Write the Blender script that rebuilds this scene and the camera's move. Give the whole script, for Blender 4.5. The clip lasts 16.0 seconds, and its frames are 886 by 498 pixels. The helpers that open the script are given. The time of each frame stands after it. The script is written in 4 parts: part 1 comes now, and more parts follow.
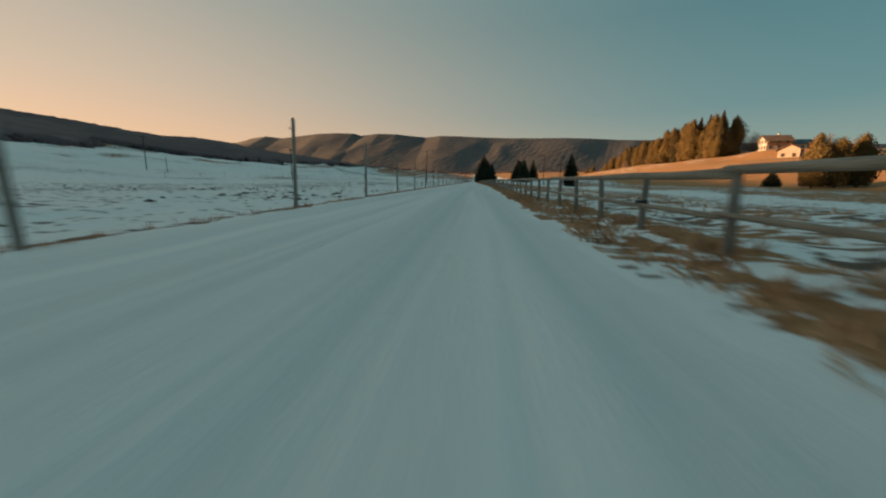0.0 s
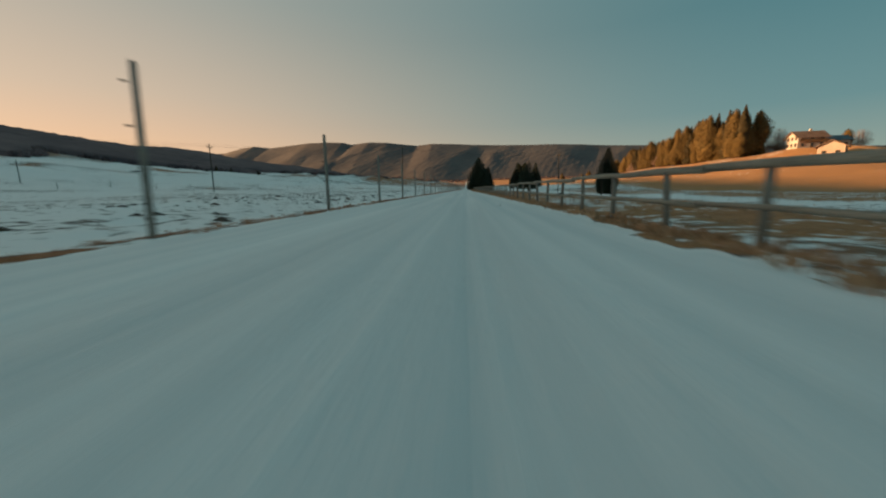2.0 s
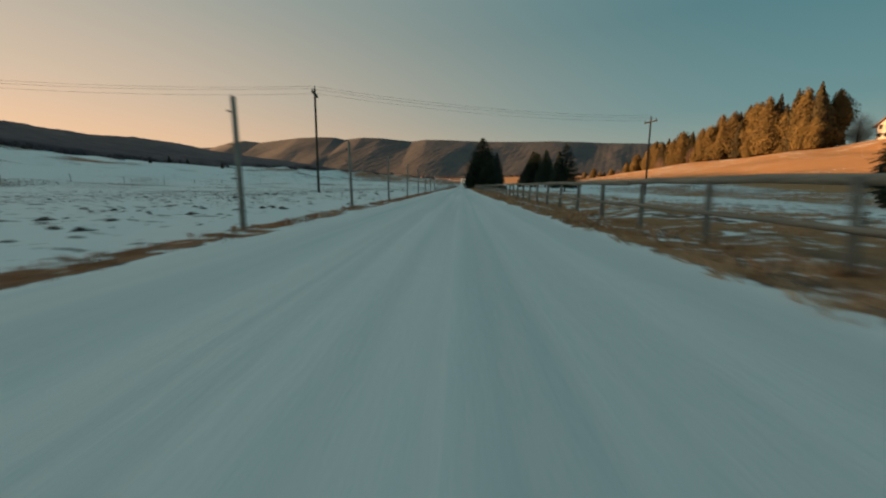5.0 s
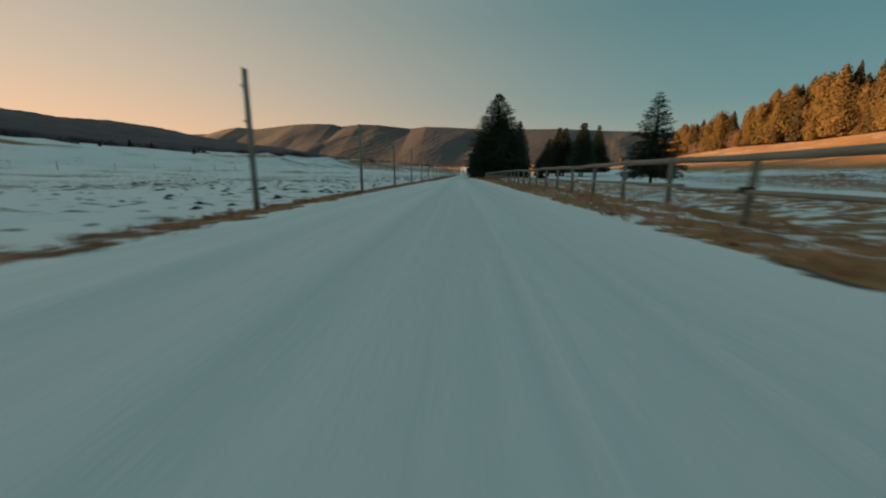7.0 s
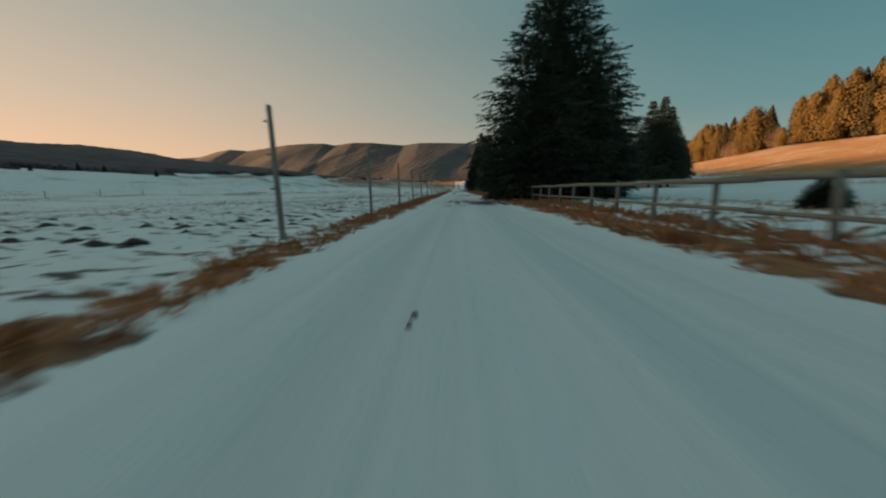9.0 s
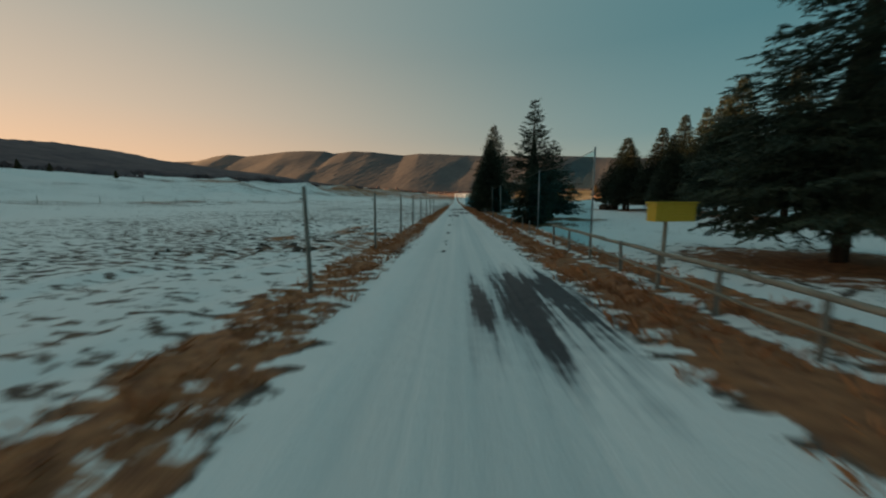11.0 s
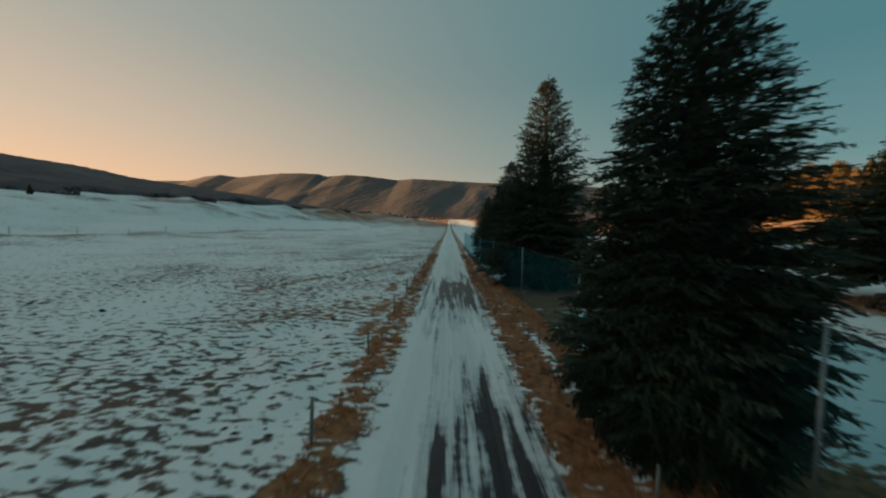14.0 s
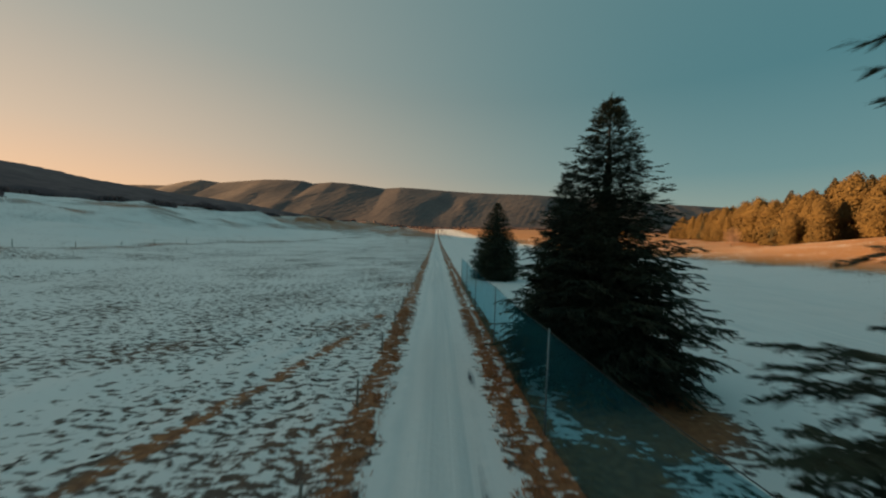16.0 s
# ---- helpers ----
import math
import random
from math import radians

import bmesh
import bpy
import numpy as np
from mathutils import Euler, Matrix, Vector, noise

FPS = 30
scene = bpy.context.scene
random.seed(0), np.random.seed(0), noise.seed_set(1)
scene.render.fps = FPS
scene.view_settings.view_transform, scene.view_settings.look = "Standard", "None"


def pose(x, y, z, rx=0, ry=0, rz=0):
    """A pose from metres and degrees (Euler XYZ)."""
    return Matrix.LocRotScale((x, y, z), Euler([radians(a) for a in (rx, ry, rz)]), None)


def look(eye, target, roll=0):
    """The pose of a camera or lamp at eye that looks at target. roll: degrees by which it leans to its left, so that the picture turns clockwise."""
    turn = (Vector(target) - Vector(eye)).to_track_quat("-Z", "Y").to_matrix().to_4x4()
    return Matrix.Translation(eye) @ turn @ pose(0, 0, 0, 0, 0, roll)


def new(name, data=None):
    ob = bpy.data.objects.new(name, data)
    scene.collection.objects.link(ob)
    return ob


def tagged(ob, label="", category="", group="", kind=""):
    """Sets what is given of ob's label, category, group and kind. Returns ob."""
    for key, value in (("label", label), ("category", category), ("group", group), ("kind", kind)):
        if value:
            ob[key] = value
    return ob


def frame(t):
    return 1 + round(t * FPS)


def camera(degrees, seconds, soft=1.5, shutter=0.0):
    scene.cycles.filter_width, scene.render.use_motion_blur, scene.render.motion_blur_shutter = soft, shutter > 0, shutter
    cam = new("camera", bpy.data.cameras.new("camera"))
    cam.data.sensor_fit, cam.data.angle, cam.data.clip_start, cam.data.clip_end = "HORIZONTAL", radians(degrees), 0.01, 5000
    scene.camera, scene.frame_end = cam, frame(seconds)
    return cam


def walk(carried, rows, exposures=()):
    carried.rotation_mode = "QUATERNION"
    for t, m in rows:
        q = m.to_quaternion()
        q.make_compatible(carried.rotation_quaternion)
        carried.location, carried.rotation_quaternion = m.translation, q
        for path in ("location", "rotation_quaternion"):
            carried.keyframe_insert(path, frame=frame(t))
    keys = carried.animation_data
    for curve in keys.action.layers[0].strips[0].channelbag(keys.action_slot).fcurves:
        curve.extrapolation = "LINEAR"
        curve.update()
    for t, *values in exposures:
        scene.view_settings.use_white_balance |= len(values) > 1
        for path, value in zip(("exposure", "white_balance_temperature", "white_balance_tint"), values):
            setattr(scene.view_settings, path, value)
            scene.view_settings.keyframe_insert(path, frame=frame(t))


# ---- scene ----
cam = camera(102.2, 16.0, soft=2.15, shutter=0.2)
# seconds, x, y, z, yaw, pitch, roll
PATH = [
    (0, 0.769, -1.799, 0.501, 4.88, -10.81, 0.27),
    (0.5, 0.771, 4.326, 0.469, 4.94, -10.85, 0.19),
    (1, 0.711, 10.688, 0.451, 4.99, -10.74, -0.01),
    (1.5, 0.606, 17.224, 0.441, 4.65, -10.31, -0.32),
    (2, 0.484, 23.837, 0.431, 3.79, -9.58, -0.65),
    (2.5, 0.376, 30.458, 0.429, 3.36, -8.93, -0.97),
    (3, 0.300, 37.032, 0.448, 3.12, -8.45, -1.22),
    (3.5, 0.254, 43.553, 0.489, 2.79, -8.20, -1.31),
    (4, 0.234, 50.033, 0.529, 2.56, -8.23, -1.16),
    (4.5, 0.223, 56.557, 0.544, 2.65, -8.87, -0.73),
    (5, 0.204, 63.187, 0.529, 2.98, -10.04, -0.13),
    (5.5, 0.168, 69.923, 0.493, 3.26, -11.21, 0.44),
    (6, 0.110, 76.725, 0.453, 3.25, -11.82, 0.74),
    (6.5, 0.033, 83.531, 0.426, 2.96, -11.76, 0.63),
    (7, -0.055, 90.288, 0.420, 2.90, -11.80, 0.07),
    (7.5, -0.148, 97.011, 0.429, 3.15, -12.05, -0.70),
    (8, -0.245, 103.779, 0.445, 2.73, -10.95, -1.32),
    (8.5, -0.325, 110.542, 0.483, 2.45, -10.04, -1.71),
    (9, -0.370, 117.248, 0.560, 2.39, -9.46, -1.87),
    (9.5, -0.383, 123.886, 0.679, 2.38, -9.01, -1.76),
    (10, -0.374, 130.449, 0.846, 2.35, -8.68, -1.39),
    (10.5, -0.354, 136.927, 1.065, 2.23, -8.31, -0.81),
    (11, -0.337, 143.316, 1.341, 1.99, -7.70, -0.15),
    (11.5, -0.330, 149.626, 1.672, 1.76, -6.89, 0.42),
    (12, -0.342, 155.869, 2.046, 1.79, -6.24, 0.69),
    (12.5, -0.366, 161.990, 2.444, 1.94, -5.83, 0.69),
    (13, -0.386, 167.859, 2.840, 1.90, -5.18, 0.69),
    (13.5, -0.381, 173.437, 3.239, 1.46, -4.34, 0.90),
    (14, -0.342, 178.759, 3.684, 0.88, -3.69, 1.18),
    (14.5, -0.290, 183.874, 4.185, 0.22, -3.23, 1.42),
    (15, -0.268, 189.016, 4.663, -0.51, -3.00, 1.63),
    (15.5, -0.319, 194.680, 4.954, -0.97, -2.64, 1.82),
    (16, -0.463, 201.227, 4.950, -1.15, -2.15, 1.91),
]


def aim(x, y, z, yaw, pitch, roll):
    return pose(x, y, z, 0, 0, yaw) @ pose(0, 0, 0, 90 + pitch, 0, 0) @ pose(0, 0, 0, 0, 0, roll)


walk(cam, [(t, aim(*p)) for t, *p in PATH])
# ---- world ----

# low sun behind the wooded ridge on the left, clear evening sky
SUN_ELEV = radians(6.95)
world = bpy.data.worlds.new("evening_sky")
scene.world = world
world.use_nodes = True
wn, wl = world.node_tree.nodes, world.node_tree.links
wn.clear()


sky = wn.new("ShaderNodeTexSky")
sky.sky_type, sky.sun_disc, sky.sun_elevation, sky.sun_rotation = "NISHITA", False, SUN_ELEV, radians(274)
sky.air_density, sky.dust_density, sky.ozone_density = 1.0, 1.5, 2.0
sky_gain = wn.new("ShaderNodeVectorMath")
sky_gain.operation = "SCALE"
sky_gain.inputs["Scale"].default_value = 0.10
wl.new(sky.outputs[0], sky_gain.inputs[0])
# colour of the clear sky by height over the horizon and by the angle from the sunset
coord = wn.new("ShaderNodeTexCoord")
toward = wn.new("ShaderNodeVectorMath")
toward.operation = "DOT_PRODUCT"
toward.inputs[1].default_value = (-0.93, 0.30, 0.0)
wl.new(coord.outputs["Generated"], toward.inputs[0])
split = wn.new("ShaderNodeSeparateXYZ")
wl.new(coord.outputs["Generated"], split.inputs[0])


def sky_ramp(stops):
    r = wn.new("ShaderNodeValToRGB")
    els = r.color_ramp.elements
    while len(els) < len(stops):
        els.new(0.5)
    for e, (p, c) in zip(els, stops):
        e.position, e.color = p, (*c, 1)
    return r


cool = sky_ramp([(0.0, (0.39, 0.385, 0.31)), (0.06, (0.28, 0.36, 0.315)), (0.16, (0.145, 0.275, 0.28)), (0.35, (0.08, 0.21, 0.23)), (1.0, (0.11, 0.23, 0.25))])
warm = sky_ramp([(0.0, (1.18, 0.60, 0.30)), (0.08, (1.05, 0.62, 0.35)), (0.2, (0.79, 0.575, 0.395)), (0.4, (0.51, 0.47, 0.385)), (1.0, (0.20, 0.295, 0.305))])
for r in (cool, warm):
    wl.new(split.outputs["Z"], r.inputs[0])
spread = wn.new("ShaderNodeMapRange")
spread.inputs["From Min"].default_value, spread.inputs["From Max"].default_value = -0.5, 1.0
wl.new(toward.outputs["Value"], spread.inputs["Value"])
fade = wn.new("ShaderNodeMath")
fade.operation = "POWER"
fade.inputs[1].default_value = 1.9
wl.new(spread.outputs[0], fade.inputs[0])
mix_sky = wn.new("ShaderNodeMix")
mix_sky.data_type = "RGBA"
wl.new(fade.outputs[0], mix_sky.inputs[0])
wl.new(cool.outputs[0], mix_sky.inputs[6])
wl.new(warm.outputs[0], mix_sky.inputs[7])
both = wn.new("ShaderNodeMix")
both.data_type = "RGBA"
both.inputs[0].default_value = 0.9
wl.new(sky_gain.outputs[0], both.inputs[6])
wl.new(mix_sky.outputs[2], both.inputs[7])
bg = wn.new("ShaderNodeBackground")
bg.inputs[1].default_value = 0.4
wl.new(both.outputs[2], bg.inputs[0])
wout = wn.new("ShaderNodeOutputWorld")
wl.new(bg.outputs[0], wout.inputs[0])

scene.view_settings.exposure = 1.322

sun = new("sun", bpy.data.lights.new("sun", "SUN"))
sun.data.energy, sun.data.angle, sun.data.color = 4.8, radians(0.6), (1.0, 0.58, 0.26)
sun.matrix_world = look((-50, 3.5, 50 * math.tan(SUN_ELEV)), (0, 0, 0))

# ---- materials ----


def material(name, dark, light, scale=6.0, rough=0.85, bump=0.3, stretch=(1, 1, 1), dist=0.02, island=0.0, metal=0.0, coords="Object", spec=0.3):
    """Two colours mixed by noise at two scales, with fine relief."""
    m = bpy.data.materials.new(name)
    m.use_nodes = True
    nt, ln = m.node_tree.nodes, m.node_tree.links
    bsdf = nt["Principled BSDF"]
    bsdf.inputs["Roughness"].default_value, bsdf.inputs["Metallic"].default_value = rough, metal
    bsdf.inputs["Specular IOR Level"].default_value = spec
    tc, mp = nt.new("ShaderNodeTexCoord"), nt.new("ShaderNodeMapping")
    mp.inputs["Scale"].default_value = stretch
    ln.new(tc.outputs[coords], mp.inputs[0])
    a, b = nt.new("ShaderNodeTexNoise"), nt.new("ShaderNodeTexNoise")
    a.inputs["Scale"].default_value, b.inputs["Scale"].default_value = scale, scale * 0.13
    a.inputs["Detail"].default_value = 6
    for n in (a, b):
        ln.new(mp.outputs[0], n.inputs["Vector"])
    add = nt.new("ShaderNodeMath")
    add.operation = "ADD"
    ln.new(a.outputs[0], add.inputs[0])
    ln.new(b.outputs[0], add.inputs[1])
    rng = nt.new("ShaderNodeMapRange")
    rng.inputs["From Min"].default_value, rng.inputs["From Max"].default_value = 0.65, 1.35
    ln.new(add.outputs[0], rng.inputs["Value"])
    mx = nt.new("ShaderNodeMix")
    mx.data_type = "RGBA"
    mx.inputs[6].default_value, mx.inputs[7].default_value = (*dark, 1), (*light, 1)
    ln.new(rng.outputs[0], mx.inputs[0])
    col = mx.outputs[2]
    if island:
        info, geo = nt.new("ShaderNodeObjectInfo"), nt.new("ShaderNodeNewGeometry")
        s = nt.new("ShaderNodeMath")
        s.operation = "ADD"
        ln.new(info.outputs["Random"], s.inputs[0])
        ln.new(geo.outputs["Random Per Island"], s.inputs[1])
        r2 = nt.new("ShaderNodeMapRange")
        r2.inputs["From Max"].default_value = 2.0
        r2.inputs["To Min"].default_value, r2.inputs["To Max"].default_value = 1 - island, 1 + island
        ln.new(s.outputs[0], r2.inputs["Value"])
        hs = nt.new("ShaderNodeHueSaturation")
        ln.new(r2.outputs[0], hs.inputs["Value"])
        ln.new(col, hs.inputs["Color"])
        col = hs.outputs[0]
    ln.new(col, bsdf.inputs["Base Color"])
    if bump:
        bp = nt.new("ShaderNodeBump")
        bp.inputs["Strength"].default_value, bp.inputs["Distance"].default_value = bump, dist
        ln.new(a.outputs[0], bp.inputs["Height"])
        ln.new(bp.outputs[0], bsdf.inputs["Normal"])
    return m


def ground_material():
    """Snow, dry grass and wet asphalt on one sheet, parted by two masks and noise."""
    m = bpy.data.materials.new("snowy_ground")
    m.use_nodes = True
    nt, ln = m.node_tree.nodes, m.node_tree.links
    bsdf = nt["Principled BSDF"]
    tc = nt.new("ShaderNodeTexCoord")

    def noise_at(scale, detail=4, stretch=(1, 1, 1), rough=0.55):
        mp, n = nt.new("ShaderNodeMapping"), nt.new("ShaderNodeTexNoise")
        mp.inputs["Scale"].default_value = stretch
        ln.new(tc.outputs["Object"], mp.inputs[0])
        ln.new(mp.outputs[0], n.inputs["Vector"])
        n.inputs["Scale"].default_value, n.inputs["Detail"].default_value, n.inputs["Roughness"].default_value = scale, detail, rough
        return n.outputs[0]

    def calc(op, a, b, clamp=False):
        n = nt.new("ShaderNodeMath")
        n.operation, n.use_clamp = op, clamp
        for i, v in enumerate((a, b)):
            if isinstance(v, (int, float)):
                n.inputs[i].default_value = v
            else:
                ln.new(v, n.inputs[i])
        return n.outputs[0]

    def blend(f, a, b):
        n = nt.new("ShaderNodeMix")
        n.data_type = "RGBA"
        for i, v in ((0, f), (6, a), (7, b)):
            if isinstance(v, tuple):
                n.inputs[i].default_value = (*v, 1)
            elif isinstance(v, float):
                n.inputs[i].default_value = v
            else:
                ln.new(v, n.inputs[i])
        return n.outputs[2]

    def attr(name):
        n = nt.new("ShaderNodeAttribute")
        n.attribute_name = name
        return n.outputs["Fac"]

    broad, patch, fine, grain = noise_at(0.12, 3), noise_at(1.3, 3, (0.8, 1.15, 1), 0.55), noise_at(5.0, 5), noise_at(40.0, 3)
    speck = noise_at(3.5, 5, (0.72, 1.3, 1), 0.6)
    smear = noise_at(3.6, 4, (1.0, 0.05, 1), 0.6)
    streak = noise_at(1.7, 4, (1.0, 0.035, 1), 0.5)
    level = attr("bare")
    rough_mix = calc("ADD", calc("MULTIPLY", patch, 0.3), calc("ADD", calc("MULTIPLY", speck, 1.2), calc("MULTIPLY", broad, 0.35)))
    bare = calc("ADD", level, calc("MULTIPLY", calc("SUBTRACT", rough_mix, 0.925), 2.3))
    bare = calc("MULTIPLY", calc("SUBTRACT", bare, 0.46), 7.0, True)
    wet = calc("ADD", attr("wet"), calc("MULTIPLY", calc("SUBTRACT", calc("ADD", calc("MULTIPLY", fine, 0.35), calc("MULTIPLY", smear, 1.6)), 0.975), 1.8))
    slush = calc("MULTIPLY", calc("SUBTRACT", wet, 0.12), 1.7, True)
    wet = calc("MULTIPLY", calc("SUBTRACT", wet, 0.50), 4.0, True)
    # wheel lines pressed into the packed snow, and the low ridges thrown up beside them
    xyz = nt.new("ShaderNodeSeparateXYZ")
    ln.new(tc.outputs["Object"], xyz.inputs[0])
    across = calc("ADD", xyz.outputs["X"], calc("MULTIPLY", calc("SUBTRACT", noise_at(0.045, 2, (0, 1, 0)), 0.5), 0.5))
    broken = calc("MULTIPLY", calc("SUBTRACT", noise_at(0.5, 3, (2.0, 0.22, 1)), 0.30), 2.2, True)

    def lines(places):
        total = 0.0
        for c, w, k in places:
            near = calc("SUBTRACT", 1.0, calc("DIVIDE", calc("ABSOLUTE", calc("SUBTRACT", across, c), 0), w), True)
            total = calc("ADD", total, calc("MULTIPLY", near, k))
        return calc("MULTIPLY", total, broken, True)

    pressed = lines(((0.48, 0.05, 1.0), (0.30, 0.09, 0.7), (-0.47, 0.10, 0.9), (-0.62, 0.05, 0.8), (-1.34, 0.07, 0.8), (0.92, 0.06, 0.7), (1.22, 0.08, 0.5), (-0.95, 0.16, 0.4), (0.09, 0.06, 0.5)))
    raised = lines(((0.56, 0.05, 1.0), (0.15, 0.05, 1.0), (-0.24, 0.07, 0.8), (-0.38, 0.05, 0.6), (1.0, 0.06, 0.6), (-1.22, 0.07, 0.7), (0.72, 0.10, 0.5), (-1.55, 0.09, 0.6)))
    clean = calc("MULTIPLY", calc("ADD", level, 0.6), 2.0, True)
    band = noise_at(1.9, 2, (1.0, 0.008, 1), 0.4)
    packed = blend(calc("MULTIPLY", calc("SUBTRACT", streak, 0.36), 3.4, True), (0.755, 0.755, 0.75), (0.92, 0.89, 0.87))
    packed = blend(calc("MULTIPLY", calc("SUBTRACT", 0.53, band), 3.6, True), packed, (0.68, 0.715, 0.72))
    thread = noise_at(6.5, 3, (1.0, 0.010, 1), 0.5)
    packed = blend(calc("MULTIPLY", calc("SUBTRACT", thread, 0.52), 1.1, True), packed, (0.93, 0.91, 0.89))
    packed = blend(calc("MULTIPLY", pressed, 0.32), packed, (0.50, 0.575, 0.59))
    packed = blend(calc("MULTIPLY", raised, 0.40), packed, (0.95, 0.93, 0.90))
    snow = blend(clean, packed, blend(patch, (0.885, 0.86, 0.85), (0.95, 0.915, 0.895)))
    straw = blend(calc("MULTIPLY", calc("SUBTRACT", fine, 0.32), 2.6, True), (0.165, 0.062, 0.032), (0.56, 0.235, 0.10))
    straw = blend(calc("MULTIPLY", calc("SUBTRACT", broad, 0.40), 3.0, True), straw, blend(fine, (0.14, 0.055, 0.032), (0.52, 0.24, 0.115)))
    earth = blend(fine, (0.05, 0.042, 0.042), (0.19, 0.14, 0.11))
    # hill straw carries the evening sun's orange in its colour; pale verge grass shares it
    straw = blend(attr("meadow"), straw, blend(fine, (0.33, 0.150, 0.058), (0.58, 0.290, 0.115)))
    grass = blend(calc("MULTIPLY", calc("SUBTRACT", level, 0.44), 4.0, True), earth, straw)
    asphalt = blend(fine, (0.028, 0.019, 0.023), (0.072, 0.054, 0.060))
    ground_col = blend(bare, snow, grass)
    melting = blend(fine, (0.27, 0.29, 0.31), (0.46, 0.49, 0.51))
    col = blend(wet, blend(calc("MULTIPLY", slush, 0.8), ground_col, melting), asphalt)
    ln.new(col, bsdf.inputs["Base Color"])
    ln.new(calc("SUBTRACT", 0.75, calc("MULTIPLY", wet, 0.35)), bsdf.inputs["Roughness"])
    bsdf.inputs["Specular IOR Level"].default_value = 0.25
    relief = calc("ADD", calc("MULTIPLY", fine, 0.6), calc("ADD", calc("MULTIPLY", grain, 0.12), calc("MULTIPLY", streak, 0.25)))
    relief = calc("ADD", relief, calc("MULTIPLY", bare, calc("MULTIPLY", grain, 1.2)))
    relief = calc("ADD", relief, calc("MULTIPLY", calc("SUBTRACT", raised, pressed), calc("SUBTRACT", 0.2, calc("MULTIPLY", clean, 0.2))))
    bp = nt.new("ShaderNodeBump")
    bp.inputs["Strength"].default_value, bp.inputs["Distance"].default_value = 0.5, 0.05
    ln.new(relief, bp.inputs["Height"])
    ln.new(bp.outputs[0], bsdf.inputs["Normal"])
    return m


def net_material(name, tint, lo, hi):
    m = bpy.data.materials.new(name)
    m.use_nodes = True
    nt, ln = m.node_tree.nodes, m.node_tree.links
    nt.clear()
    tc, n = nt.new("ShaderNodeTexCoord"), nt.new("ShaderNodeTexNoise")
    n.inputs["Scale"].default_value = 1.3
    ln.new(tc.outputs["Object"], n.inputs["Vector"])
    d, tr, mx, o = nt.new("ShaderNodeBsdfDiffuse"), nt.new("ShaderNodeBsdfTransparent"), nt.new("ShaderNodeMixShader"), nt.new("ShaderNodeOutputMaterial")
    d.inputs[0].default_value = (0.02, 0.20, 0.27, 1)
    tr.inputs[0].default_value = (*tint, 1)
    r = nt.new("ShaderNodeMapRange")
    r.inputs["From Min"].default_value, r.inputs["From Max"].default_value = 0.3, 0.7
    r.inputs["To Min"].default_value, r.inputs["To Max"].default_value = lo, hi
    ln.new(n.outputs[0], r.inputs["Value"])
    ln.new(r.outputs[0], mx.inputs[0])
    ln.new(tr.outputs[0], mx.inputs[1])
    ln.new(d.outputs[0], mx.inputs[2])
    ln.new(mx.outputs[0], o.inputs[0])
    return m


M_GROUND = ground_material()
M_NET = net_material("teal_netting", (0.52, 0.76, 0.84), 0.13, 0.22)
M_NET_NEAR = net_material("pale_teal_netting", (0.66, 0.82, 0.92), 0.09, 0.15)
M_NET_FINE = net_material("fine_dark_netting", (0.60, 0.80, 0.84), 0.02, 0.05)
M_WOOD = material("weathered_grey_wood", (0.11, 0.10, 0.09), (0.34, 0.31, 0.27), 30, 0.85, 0.5, (6, 6, 0.6), 0.004)
M_RAIL = material("pale_weathered_rail", (0.16, 0.14, 0.115), (0.40, 0.35, 0.28), 24, 0.8, 0.5, (5, 0.5, 5), 0.004)
M_POLE = material("tarred_pole_wood", (0.028, 0.024, 0.021), (0.085, 0.068, 0.054), 20, 0.9, 0.4, (5, 5, 0.4), 0.005)
M_METAL = material("dull_galvanised_steel", (0.16, 0.18, 0.19), (0.32, 0.34, 0.35), 15, 0.45, 0.1, metal=0.8, dist=0.002)
M_PLASTIC = material("black_insulator_plastic", (0.015, 0.015, 0.016), (0.04, 0.04, 0.042), 20, 0.4, 0.1)
M_NEEDLE = material("dark_spruce_needles", (0.024, 0.037, 0.029), (0.072, 0.086, 0.054), 3.0, 0.8, 0, island=0.45)
# low sun's ochre is put into these needle colours; the second is a darker copy
M_SUN_OCHRE = material("sunlit_conifer_needles", (0.060, 0.040, 0.012), (0.150, 0.092, 0.028), 0.4, 0.9, 0.6, dist=0.5, island=0.25)
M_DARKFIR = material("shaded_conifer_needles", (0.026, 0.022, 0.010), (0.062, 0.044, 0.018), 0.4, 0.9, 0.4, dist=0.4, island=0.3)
M_TWIG = material("bare_brown_twigs", (0.26, 0.17, 0.14), (0.42, 0.28, 0.22), 0.6, 0.9, 0, island=0.4)
M_BARK = material("rough_brown_bark", (0.03, 0.022, 0.017), (0.11, 0.08, 0.06), 14, 0.95, 0.6, (3, 3, 0.7), 0.02)
M_STRAW = material("dry_straw_grass", (0.21, 0.080, 0.038), (0.64, 0.275, 0.120), 3.0, 0.9, 0, island=0.45)
M_STRAW_PALE = material("pale_bleached_grass", (0.24, 0.125, 0.068), (0.60, 0.36, 0.21), 3.0, 0.9, 0, island=0.45)
M_EARTH = material("dark_frozen_earth", (0.030, 0.023, 0.020), (0.105, 0.072, 0.052), 18, 0.95, 0.6)
# distance haze is mixed into the woods and mountain colours as a mauve lift
M_FOREST = material("hazed_bare_forest", (0.055, 0.040, 0.052), (0.185, 0.128, 0.130), 0.06, 0.95, 0.6, dist=2.0, island=0.45)
